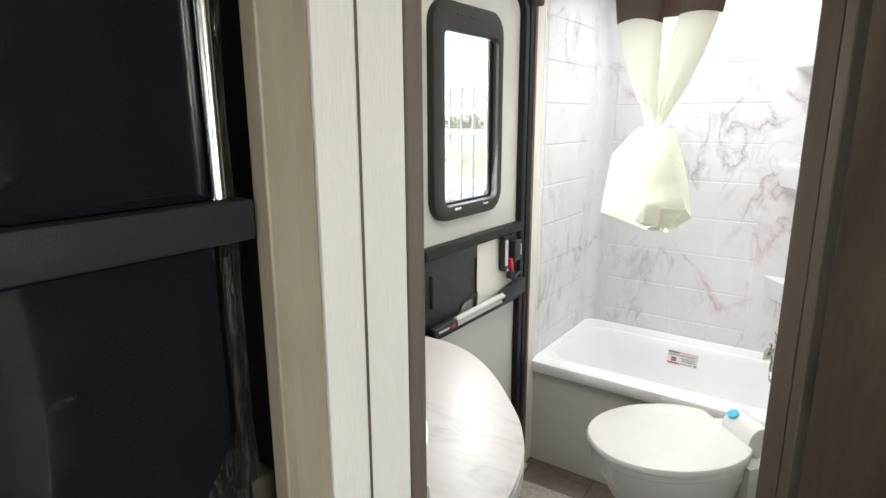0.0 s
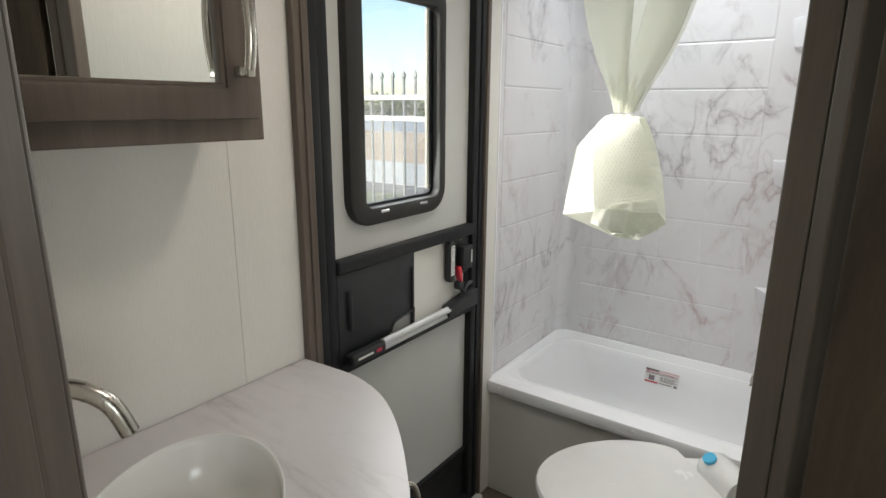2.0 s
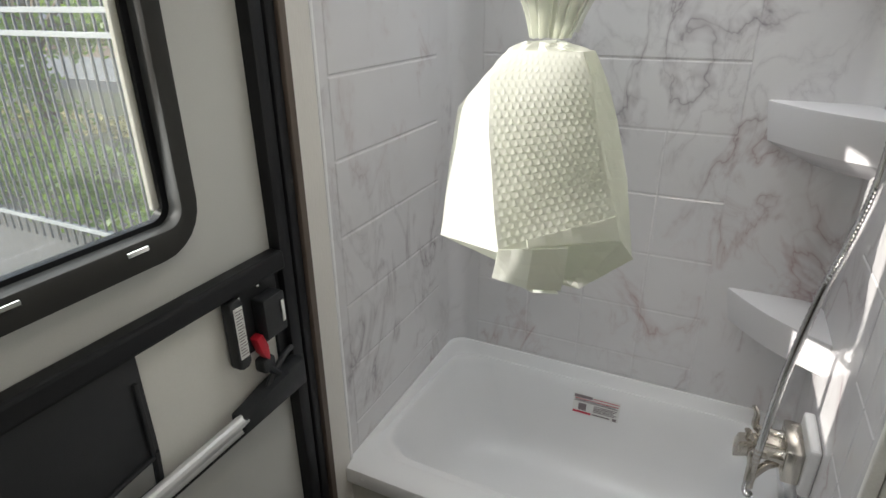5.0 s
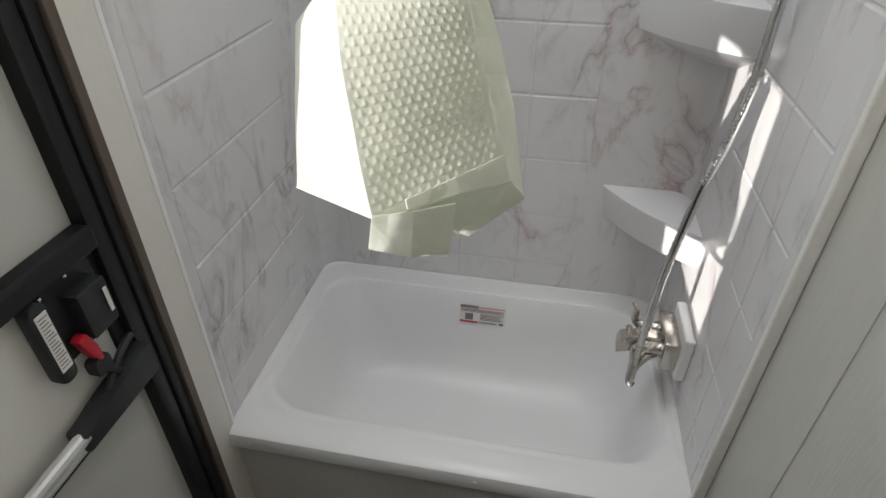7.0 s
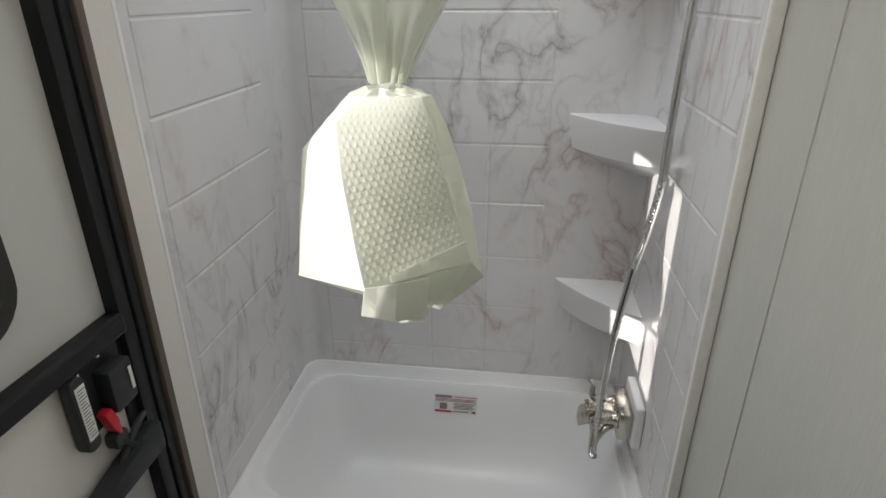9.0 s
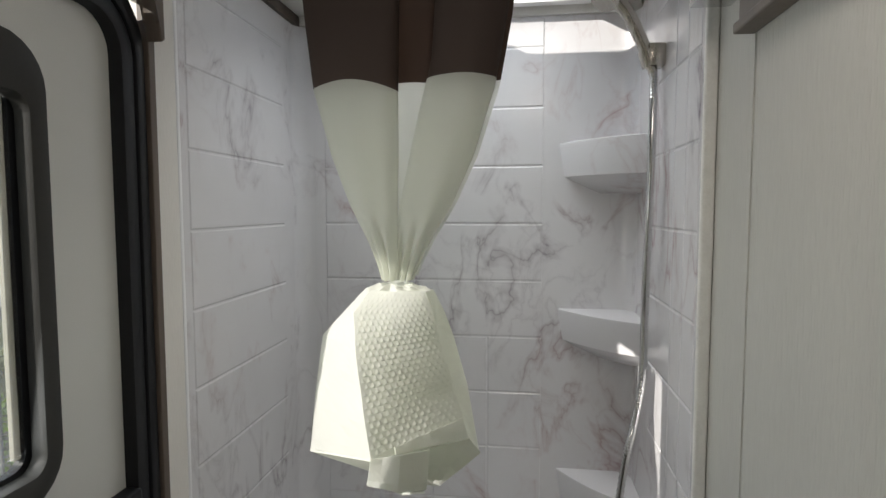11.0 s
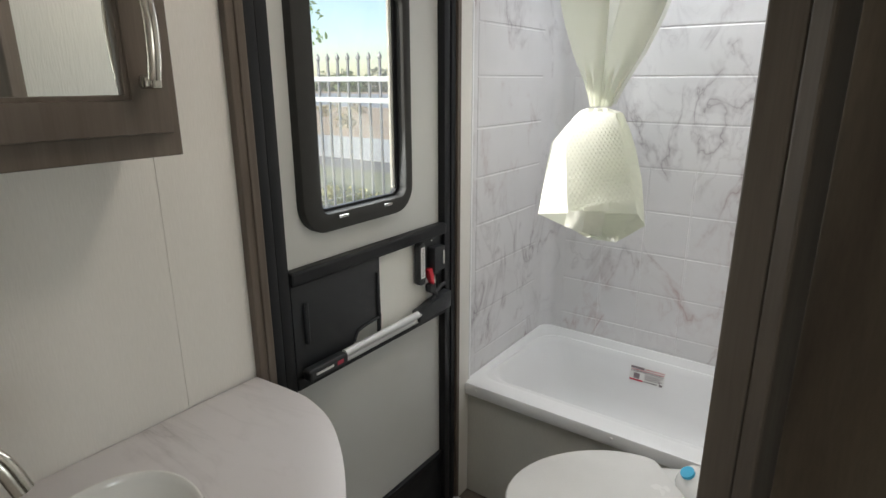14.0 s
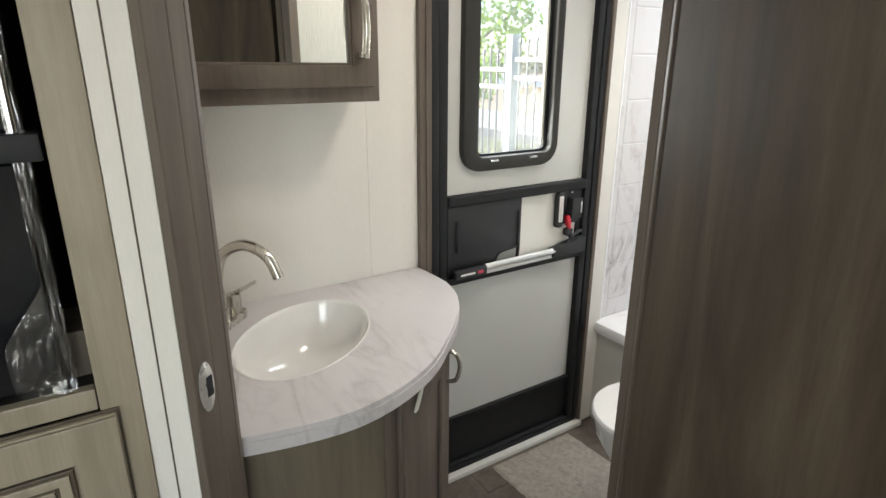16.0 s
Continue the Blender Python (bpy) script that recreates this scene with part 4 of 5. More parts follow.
# ---- mirror cabinet ----
MX, BX, MY0, MY1, MZ0, MZ1 = -0.866, -0.884, 0.425, 0.912, 1.333, 1.84
cab = thing("mirror_cabinet", "grey-brown wood medicine cabinet with a framed mirror door", "cabinet", (-0.97, 0.67, MZ0))
part("cabinet_body", box((-1.048, MY0, MZ0), (BX, MY1, MZ1), 0.002), BROWN_FLAT, cab)
DO = [(MY0 + 0.012, MZ0 + 0.034), (0.894, MZ0 + 0.034), (0.894, MZ1 - 0.02), (MY0 + 0.012, MZ1 - 0.02)]
md = part("mirror_door", ring_x(DO, [(MY0 + 0.066, 1.414), (0.838, 1.414), (0.838, MZ1 - 0.084), (MY0 + 0.066, MZ1 - 0.084)], BX, MX, bevel=0.005), BROWN_FLAT, cab, "framed mirror door", True)
part("inner_bead", ring_x([(MY0 + 0.064, 1.412), (0.840, 1.412), (0.840, MZ1 - 0.082), (MY0 + 0.064, MZ1 - 0.082)], [(MY0 + 0.072, 1.420), (0.832, 1.420), (0.832, MZ1 - 0.09), (MY0 + 0.072, MZ1 - 0.09)], BX + 0.001, MX - 0.004, bevel=0.003), BROWN, md, "", True)
part("mirror", box((BX + 0.0005, MY0 + 0.068, 1.416), (BX + 0.004, 0.836, MZ1 - 0.086)), MIRROR, md, "mirror glass")
pl = part("pull", tube([(MX + 0.030, 0.857, 1.440), (MX + 0.036, 0.857, 1.47), (MX + 0.038, 0.857, 1.50), (MX + 0.036, 0.857, 1.53), (MX + 0.030, 0.857, 1.560)], 0.0085, sides=12), NICKEL, md, "brushed nickel pull", True)
for z in (1.436, 1.564):
    part("pull_foot", box((MX, 0.849, z - 0.008), (MX + 0.034, 0.865, z + 0.008), 0.003), NICKEL, md, "", True)

# ---- doorway into the hall ----
structure("wall_post", prism([(-0.462, 0.3025), (-0.405, 0.354), (-0.462, 0.406), (-0.504, 0.409), (-0.504, 0.3025)], 0.0, ROOF - 0.001), IVORY, "ivory corner post beside the bathroom doorway", "wall")
structure("trim_post_seam", prism([(-0.4345, 0.3260), (-0.4325, 0.3278), (-0.4338, 0.3292), (-0.4358, 0.3274)], 0.0, ROOF - 0.002), GLAZE, "thin dark seam in the ivory corner panel", "trim")
def jamb_box(a, b, c, d, name, label, mat=BROWN, bev=0.003):
    return structure(name, prism([a, b, c, d], 0.0, ROOF - 0.003, bev), mat, label, "trim")
# latch-side jamb: outer casing, stop and inner casing
jamb_box((-0.4045, 0.3535), (-0.3920, 0.3645), (-0.4195, 0.3975), (-0.4320, 0.3850), "trim_latch_jamb_outer", "grey-brown wood door jamb with a latch plate")
jamb_box((-0.4310, 0.3810), (-0.4185, 0.3970), (-0.4415, 0.4220), (-0.4545, 0.4060), "trim_latch_jamb_stop", "grey-brown wood door stop strip")
jamb_box((-0.4555, 0.4070), (-0.4430, 0.4235), (-0.4665, 0.4325), (-0.4770, 0.4145), "trim_latch_jamb_inner", "grey-brown wood inner casing of the doorway")
# strike plate on the jamb
plate = thing("strike_plate", "chrome oval strike plate on the door jamb", "strike plate", (-0.405, 0.382, 0.975))
u = Vector((-0.64, 0.77)).normalized(); nn = Vector((0.77, 0.64)).normalized()
C0 = Vector((-0.4058, 0.3820))
def disc_outline(rw, rh, out, z0=0.975, n=20):
    return [(*(C0 + u * rw * math.cos(2 * math.pi * i / n) + nn * out), z0 + rh * math.sin(2 * math.pi * i / n)) for i in range(n)]
part("plate", loft([disc_outline(0.0150, 0.040, 0.0), disc_outline(0.0150, 0.040, 0.0015), disc_outline(0.0125, 0.037, 0.0028)]), surface("pale_nickel", (0.62, 0.6, 0.57), (0.7, 0.68, 0.65), 40, 0.3, 0.6, bumps=0.0), plate, "", True)
bm = bmesh.new()
# solid black patch on the plate, painting the dark inside of the slot
hole = [(*(C0 + u * (0.004 + a) + nn * 0.0034), 0.975 + b) for a, b in ((-0.006, -0.016), (0.006, -0.016), (0.006, 0.016), (-0.006, 0.016))]
holeb = [(p[0] - nn.x * 0.001, p[1] - nn.y * 0.001, p[2]) for p in hole]
part("latch_slot_shade", loft([holeb, hole]), BLACK, plate, "black patch for the shade in the latch slot")

# hinge-side jamb and the open door
jamb_box((-0.142, 0.954), (-0.112, 0.938), (-0.100, 0.985), (-0.118, 0.992), "trim_hinge_jamb_inner", "grey-brown wood casing of the doorway")
jamb_box((-0.1115, 0.937), (-0.096, 0.923), (-0.060, 0.985), (-0.0995, 0.986), "trim_hinge_jamb_outer", "grey-brown wood door jamb on the hinge side")
HP, DW = Vector((-0.082, 0.912)), Vector((0.80, -0.60)).normalized()
dn = Vector((DW.y, -DW.x))
def dp(a, b):
    q = HP + DW * a + dn * b
    return (q.x, q.y)
opened = thing("bathroom_door", "open dark rustic wood-grain bathroom door", "door", (*HP, 0.0))
part("door_leaf", prism([dp(0.0, 0), dp(0.60, 0), dp(0.60, -0.032), dp(0.0, -0.032)], 0.012, 1.93, 0.002), DOOR_WOOD, opened, "dark wood-grain door leaf")
for z in (0.25, 1.0, 1.75):
    part("hinge", tube([(*dp(-0.006, -0.034), z - 0.045), (*dp(-0.006, -0.034), z + 0.045)], 0.006, sides=10, smooth_steps=2), NICKEL, opened)
kb = part("knob", tube([(*dp(0.54, 0.001), 0.97), (*dp(0.54, 0.02), 0.97), (*dp(0.54, 0.032), 0.97), (*dp(0.54, 0.055), 0.97)], 0.02, radii=[0.026, 0.011, 0.022, 0.02], sides=16), NICKEL, opened, "brushed nickel knob", True)
structure("wall_above_doorway", prism([(-0.3885, 0.3445), (-0.096, 0.923), (-0.142, 0.954), (-0.444, 0.415)], 1.955, ROOF - 0.004), IVORY, "ivory wall above the bathroom doorway", "wall")
structure("wall_behind_hinge", prism([(-0.099, 0.987), (-0.05, 0.987), (-0.05, 1.03), (-0.099, 1.03)], 0.0, ROOF - 0.005), IVORY, "ivory wall end beside the hinge jamb", "wall")
# switch on the panel wall
sw = thing("wall_switch", "small black toggle switch on the pale wall panel", "switch", (EX, 1.158, 1.12))
SX = EX + 0.008
part("switch_plate", slab_x(rounded(1.134, 1.184, 1.074, 1.166, 0.005, 3), SX - 0.0004, SX - 0.009, 0.002), BLACK_PLASTIC, sw, "", True)
part("raised_field", slab_x(rounded(1.143, 1.175, 1.090, 1.150, 0.003, 3), SX - 0.009, SX - 0.0115, 0.001), BLACK_PLASTIC, sw, "", True)
part("toggle", loft([[(SX - 0.0115 - d, y, z) for y, z in ((1.153, z0), (1.165, z0), (1.165, z1), (1.153, z1))] for d, z0, z1 in ((0.0, 1.108, 1.132), (0.010, 1.110, 1.122), (0.015, 1.109, 1.116))]), BLACK_PLASTIC, sw, "stubby black toggle")
for z in (1.081, 1.159):
    part("screw", tube([(SX - 0.009, 1.159, z), (SX - 0.0115, 1.159, z)], 0.0045, sides=10, smooth_steps=1), STEEL, sw, "", True)

# ---- toilet ----
TC, TU, TV = Vector((-0.422, 1.600)), Vector((-0.7071, -0.7071)), Vector((0.7071, -0.7071))
def egg(k, z, grow=0.0, n=40, back=-0.19, front=0.245, half=0.188, shift=0.0):
    pts = []
    for i in range(n):
        a = 2 * math.pi * i / n
        c, s = math.cos(a), math.sin(a)
        uu = (front if c > 0 else 0.24) * c * k + grow * c + shift
        vv = half * k * (abs(s) ** 0.92) * (1 if s > 0 else -1) + grow * s
        uu = max(uu, back * (k if k < 1 else 1) - grow * 0.3)
        p = TC + TU * uu + TV * vv
        pts.append((p.x, p.y, z))
    return pts
toilet = thing("toilet", "white plastic trailer toilet with a closed lid", "toilet", (TC.x, TC.y, 0.0))
part("lid", loft([egg(0.97, 0.457), egg(1.0, 0.462), egg(1.0, 0.472), egg(0.985, 0.478), egg(0.95, 0.4805), egg(0.5, 0.484)]), TOILET_WHITE, toilet, "closed white lid", True)
part("seat", loft([egg(0.955, 0.436), egg(0.975, 0.440), egg(0.975, 0.4565)]), TOILET_WHITE, toilet, "white seat", True)
part("bowl", loft([egg(0.62, 0.0, shift=-0.05), egg(0.60, 0.05, shift=-0.05), egg(0.58, 0.14, shift=-0.045), egg(0.68, 0.24, shift=-0.03), egg(0.84, 0.33, shift=-0.015), egg(0.935, 0.40), egg(0.95, 0.4355)]), TOILET_WHITE, toilet, "tapered white bowl", True)
q = lambda a, b, z: (*(TC + TU * a + TV * b), z)
bm = loft([[q(-0.16, -0.15, z0), q(-0.16, 0.15, z0), q(-0.275, 0.12, z0), q(-0.275, -0.12, z0)] for z0 in (0.0, 0.435)])
part("rear_deck", bm, TOILET_WHITE, toilet, "white rear deck")
cap = thing("capped_bottle", "small white bottle with a blue cap on the toilet deck", "bottle", q(-0.225, 0.03, 0.436))
part("bottle_body", tube([q(-0.232, -0.03, 0.482), q(-0.232, -0.015, 0.482), q(-0.232, 0.10, 0.482)], 0.045, radii=[0.03, 0.046, 0.046], sides=18, smooth_steps=2), TOILET_WHITE, cap, "", True)
part("blue_cap", tube([q(-0.207, 0.0, 0.520), q(-0.203, 0.0, 0.527)], 0.017, sides=14, smooth_steps=2), BLUE, cap, "blue cap", True)

# ---- rug ----
rug = thing("bath_rug", "taupe short-pile rug on the floor by the door", "rug", (-0.75, 1.55, 0.0))
one = bmesh.new()
nx, ny = 60, 50
grid = [[one.verts.new((-0.998 + 0.50 * i / nx + 0.004 * noise.noise((i * 0.3, j * 0.3, 1)), 1.385 + 0.385 * j / ny + 0.02 * (i / nx) + 0.004 * noise.noise((i * 0.3, j * 0.3, 5)), 0.008 + 0.005 * noise.noise((i * 0.9, j * 0.9, 0)) if 0 < i < nx and 0 < j < ny else 0.001)) for j in range(ny + 1)] for i in range(nx + 1)]
for i in range(nx):
    for j in range(ny):
        one.faces.new((grid[i][j], grid[i + 1][j], grid[i + 1][j + 1], grid[i][j + 1]))
part("rug_mat", one, RUG, rug)

# ---- curtain and the wrap round its end ----
cur = thing("shower_curtain", "tied shower curtain, brown above and sheer white below", "curtain", (-0.61, 1.88, 1.38))
def lobe(z, u0, u1, phase, back=0.0, n=72):
    """One gathered lobe of the cloth between two fractions of its width: rounded in front, pleated toward the neck."""
    cx, half, depth, amp = level(z)
    gather = max(0.0, 1 - (z - 1.375) / 0.11)
    pts = []
    for i in range(n):
        a = 2 * math.pi * i / n
        u = (u0 + u1) / 2 + (u1 - u0) / 2 * math.copysign(abs(math.cos(a)) ** 0.8, math.cos(a))
        fold = amp * (0.55 * math.sin(5.3 * u + phase + 1.5 * z) + 0.35 * math.sin(11 * u + 2 * phase - 3 * z)) + 0.55 * gather * math.sin(17 * u + phase)
        y = -depth * (0.72 * max(0.0, math.sin(a)) ** 0.7 + fold * (0.35 + 0.65 * max(0.0, math.sin(a)))) if math.sin(a) > 0 else depth * 0.4 * -math.sin(a)
        pts.append((cx + half * u, 1.885 + back + y, z))
    return pts
def gap(z):
    """Left and right edge of the open V between the two lobes."""
    k = max(0.0, (z - 1.485) / 0.2)
    return -0.05, -0.05 + 0.02 + 0.27 * min(k, 1.25) ** 0.85
def level(z):
    """Centre, half width, depth and fold depth of the gathered cloth at a height."""
    rows = [(1.375, -0.615, 0.026, 0.022, 0.10), (1.40, -0.614, 0.034, 0.024, 0.16), (1.44, -0.612, 0.052, 0.030, 0.18), (1.50, -0.610, 0.085, 0.034, 0.16), (1.58, -0.607, 0.118, 0.038, 0.13), (1.69, -0.605, 0.150, 0.04, 0.12), (1.80, -0.602, 0.166, 0.04, 0.12), (1.98, -0.600, 0.185, 0.04, 0.13)]
    for a, b in zip(rows, rows[1:]):
        if z <= b[0]:
            t = (z - a[0]) / (b[0] - a[0])
            return [p + (q - p) * t for p, q in zip(a[1:], b[1:])]
    return rows[-1][1:]
zs = [1.375 + (1.715 - 1.375) * i / 34 for i in range(35)]
def hem(loop, z0, rise, drop):
    """Bends a level edge into the slack curve of a seam."""
    xs = [p[0] for p in loop]
    lo, hi = min(xs), max(xs)
    return [(x, y, z0 + rise * math.sin(math.pi * (x - lo) / (hi - lo)) - drop * ((x - lo) / (hi - lo)) ** 2) for x, y, z in loop]
for side in (0, 1):
    span = (lambda z: (-1.0, gap(z)[0])) if side == 0 else (lambda z: (gap(z)[1], 1.0))
    top, rise, drop = (1.690, 0.012, 0.006) if side == 0 else (1.702, 0.004, 0.0)
    loops = [lobe(z, *span(z), 0.4 + 2.1 * side, 0.004 * side) for z in zs if z < top - 0.008]
    seam = hem(lobe(top, *span(top), 0.4 + 2.1 * side, 0.004 * side), top, rise, drop)
    part("sheer_panel", loft(loops + [seam], cap0=False, cap1=False), CURTAIN, cur, "sheer white lower part", True)
    up = [top + 0.02 + (1.985 - top - 0.02) * i / 16 for i in range(17)]
    part("brown_panel", loft([seam] + [lobe(z, *span(z), 0.4 + 2.1 * side, 0.004 * side) for z in up], cap0=False, cap1=False), CURTAIN_BROWN, cur, "dark brown upper part", True)
rear = []
for z in [1.38 + (1.985 - 1.38) * i / 30 for i in range(31)]:
    cx, half, depth, amp = level(z)
    rear.append([(cx + half * 1.04 * u, 1.905 + 0.35 * depth * math.sin(6 * u + 1.0 + 2 * z) + 0.012, z) for u in [-1 + 2 * k / 40 for k in range(41)]])
part("rear_panel", loft([r for r in rear if r[0][2] < 1.71], close=False), CURTAIN, cur, "sheer white inner layer", True)
part("rear_brown_panel", loft([r for r in rear if r[0][2] > 1.69], close=False), CURTAIN_BROWN, cur, "dark brown inner layer", True)
rod = thing("curtain_rod", "slim metal curtain rod under the ceiling", "curtain rod", (-0.58, 1.90, 1.99))
part("rod", tube([(WX + 0.02, 1.885, 1.995), (EX - 0.02, 1.885, 1.995)], 0.008, sides=10, smooth_steps=2), NICKEL, rod, "", True)
for x in (WX + 0.018, EX - 0.012):
    part("rod_socket", tube([(x - 0.006, 1.885, 1.995), (x + 0.006, 1.885, 1.995)], 0.02, sides=14, smooth_steps=1), NICKEL, rod, "", True)

bag = thing("curtain_wrap", "white embossed foam wrap folded round the curtain end", "packing wrap", (-0.62, 1.87, 1.01))
# a flattened sack that leans forward to its lower front edge: height, then the far-left, front-left, front-right and far-right corners
rows = [(1.371, (-0.646, 1.872), (-0.634, 1.858), (-0.600, 1.858), (-0.588, 1.868)), (1.362, (-0.668, 1.874), (-0.652, 1.848), (-0.563, 1.852), (-0.553, 1.866)), (1.330, (-0.700, 1.885), (-0.674, 1.826), (-0.553, 1.866), (-0.538, 1.880)), (1.275, (-0.753, 1.900), (-0.663, 1.797), (-0.542, 1.884), (-0.521, 1.895)), (1.195, (-0.760, 1.885), (-0.645, 1.770), (-0.521, 1.888), (-0.500, 1.902)), (1.124, (-0.764, 1.872), (-0.626, 1.748), (-0.497, 1.878), (-0.484, 1.898))]
def sack(z, l, fl, fr_, r):
    yb = 1.905 + 0.02 * (1.38 - z) / 0.25
    return [(*l, z), (*fl, z), (*fr_, z), (*r, z), (r[0] - 0.02, yb, z), ((l[0] + r[0]) / 2, yb + 0.018, z), (l[0] + 0.03, yb + 0.008, z)]
loops = [sack(*r) for r in rows[:-1]]
HEM = [(-0.766, 1.865, 1.084), (-0.626, 1.748, 1.126), (-0.496, 1.876, 1.115), (-0.479, 1.890, 1.088), (-0.500, 1.925, 1.085), (-0.61, 1.940, 1.062), (-0.73, 1.920, 1.072)]
loops.append(HEM)
body_mesh = loft(loops, cap0=False, cap1=False)
bmesh.ops.subdivide_edges(body_mesh, edges=list(body_mesh.edges), cuts=5, use_grid_fill=True)
for v in body_mesh.verts:
    q = v.co * 22
    slack = min(1.0, max(0.15, (1.38 - v.co.z) / 0.08))
    v.co += Vector((0.25, -1.0, 0.1)) * slack * (0.0045 * noise.noise(q) + 0.002 * noise.noise(q * 2.7))
    if v.co.z > 1.30:
        v.co.y += 0.006 * math.sin(v.co.x * 260) * max(0.0, (v.co.z - 1.30) / 0.08)
part("wrap_body", body_mesh, WRAP, bag, "plain lit side of the wrap")
# embossed front sheet
def at_front(s, t):
    """s across from the fold to the far edge, t from the top down."""
    z = 1.362 + (1.128 - 1.362) * t
    i = 1
    while i < len(rows) - 2 and rows[i + 1][0] > z:
        i += 1
    a, c = rows[i], rows[i + 1]
    k = max(0.0, min(1.0, (a[0] - z) / (a[0] - c[0])))
    m, r = [Vector((*a[n], 0)).lerp(Vector((*c[n], 0)), k) for n in (2, 3)]
    p = m.lerp(r, s)
    tilt = -0.003 * s * max(0.0, t - 0.35) / 0.65
    return Vector((p.x, p.y - 0.007 - 0.004 * math.sin(math.pi * s) - 0.004 * noise.noise((p.x * 18, z * 18, 4.0)), z + tilt))
one = bmesh.new()
NS, NT = 112, 208
grid = []
for j in range(NT + 1):
    line = []
    for i in range(NS + 1):
        s, t = i / NS, j / NT
        p = at_front(0.01 + s * 0.98, t * (0.99 - 0.09 * s))
        row = j / 8
        cell = (i / 8 + 0.5 * (int(row) % 2)) % 1.0 - 0.5
        up = row % 1.0 - 0.5
        h = min(1.0, max(0.0, 1.5 * (0.80 - 1.6 * abs(cell) - 0.85 * (0.5 - up) + 0.05)) * max(0.0, min(1.0, (0.5 - up) * 4)))
        h *= min(1.0, min(i, NS - i) / 5)
        p += Vector((0.5, -0.85, 0)) * (0.0016 * h * min(1.0, 0.25 + 3 * t))
        line.append(one.verts.new(p))
    grid.append(line)
for j in range(NT):
    for i in range(NS):
        one.faces.new((grid[j][i], grid[j][i + 1], grid[j + 1][i + 1], grid[j + 1][i]))
part("embossed_sheet", one, WRAP, bag, "embossed foam sheet", True)
def sheet(points, faces, thick=0.003):
    """A folded piece of wrap from its corners, with a thickness."""
    bm = bmesh.new()
    vs = [bm.verts.new(p) for p in points]
    for f in faces:
        bm.faces.new([vs[k] for k in f])
    bmesh.ops.subdivide_edges(bm, edges=list(bm.edges), cuts=4, use_grid_fill=True)
    for v in bm.verts:
        v.co += Vector((0.2, -0.7, 0.5)) * 0.004 * noise.noise(v.co * 40)
    bmesh.ops.solidify(bm, geom=list(bm.faces), thickness=thick)
    return bm
part("bottom_fold", sheet([(-0.628, 1.747, 1.128), (-0.548, 1.788, 1.129), (-0.633, 1.742, 1.090), (-0.553, 1.785, 1.068), (-0.590, 1.752, 1.078), (-0.587, 1.762, 1.130)], [(0, 5, 4, 2), (5, 1, 3, 4)]), WRAP, bag, "folded lower flap")
part("bottom_fold", sheet([(-0.632, 1.752, 1.092), (-0.588, 1.780, 1.062), (-0.552, 1.772, 1.071), (-0.600, 1.860, 1.040), (-0.640, 1.850, 1.066)], [(0, 1, 4), (1, 2, 3), (1, 3, 4)]), WRAP, bag, "tucked inner fold")
band = [at_front(s, t) - Vector((0, 0.006, 0)) for s, t in ((0.25, 0.955), (1.0, 0.895), (0.25, 0.995), (1.0, 0.995), (0.62, 0.92), (0.62, 0.995))]
part("bottom_band", sheet(band, [(0, 4, 5, 2), (4, 1, 3, 5)], 0.002), WRAP, bag, "smooth bottom band")
part("bottom_sheet", sheet([HEM[1], HEM[2], HEM[3], (-0.546, 1.870, 1.036), (-0.602, 1.870, 1.036), HEM[0], HEM[5]], [(0, 1, 3, 4), (1, 2, 3), (0, 4, 5), (4, 3, 6), (3, 2, 6), (5, 4, 6)]), WRAP, bag, "wrap underside")

# ---- fridge cabinet in the hall ----
FX = -0.464
fc = thing("fridge_cabinet", "taupe glazed wood cabinet around the refrigerator", "cabinet", (-0.7, -0.1, 0.0))
part("stile", box((FX - 0.02, 0.2485, 0.0), (FX, 0.3015, ROOF - 0.004), 0.002), TAUPE, fc)
part("stile", box((FX - 0.02, -0.50, 0.0), (FX, -0.435, ROOF - 0.004), 0.002), TAUPE, fc)
part("rail", box((FX - 0.02, -0.435, 0.952), (FX - 0.001, 0.247, 0.985), 0.002), TAUPE, fc)
part("rail", box((FX - 0.02, -0.435, 1.93), (FX - 0.001, 0.247, ROOF - 0.004), 0.002), TAUPE, fc)
# inner panels coloured near black for the shade inside the niche
part("side_panel", box((WX, 0.273, 0.0), (FX - 0.021, 0.292, ROOF - 0.004)), NICHE_SHADE_BLACK, fc)
part("side_panel", box((WX, -0.50, 0.0), (FX - 0.021, -0.48, ROOF - 0.004)), NICHE_SHADE_BLACK, fc)
part("back_panel", box((WX, -0.48, 0.0), (WX + 0.02, 0.273, ROOF - 0.004)), NICHE_SHADE_BLACK, fc)
part("shelf", box((WX + 0.02, -0.48, 0.94), (FX - 0.021, 0.273, 0.984)), NICHE_SHADE_BLACK, fc)
part("inner_ledge", box((-0.62, 0.195, 0.985), (FX - 0.05, 0.272, 1.055), 0.002), BROWN, fc)
ld = part("lower_door", box((FX, -0.42, 0.12), (FX + 0.012, 0.268, 0.946), 0.004), TAUPE, fc, "raised-panel cabinet door")
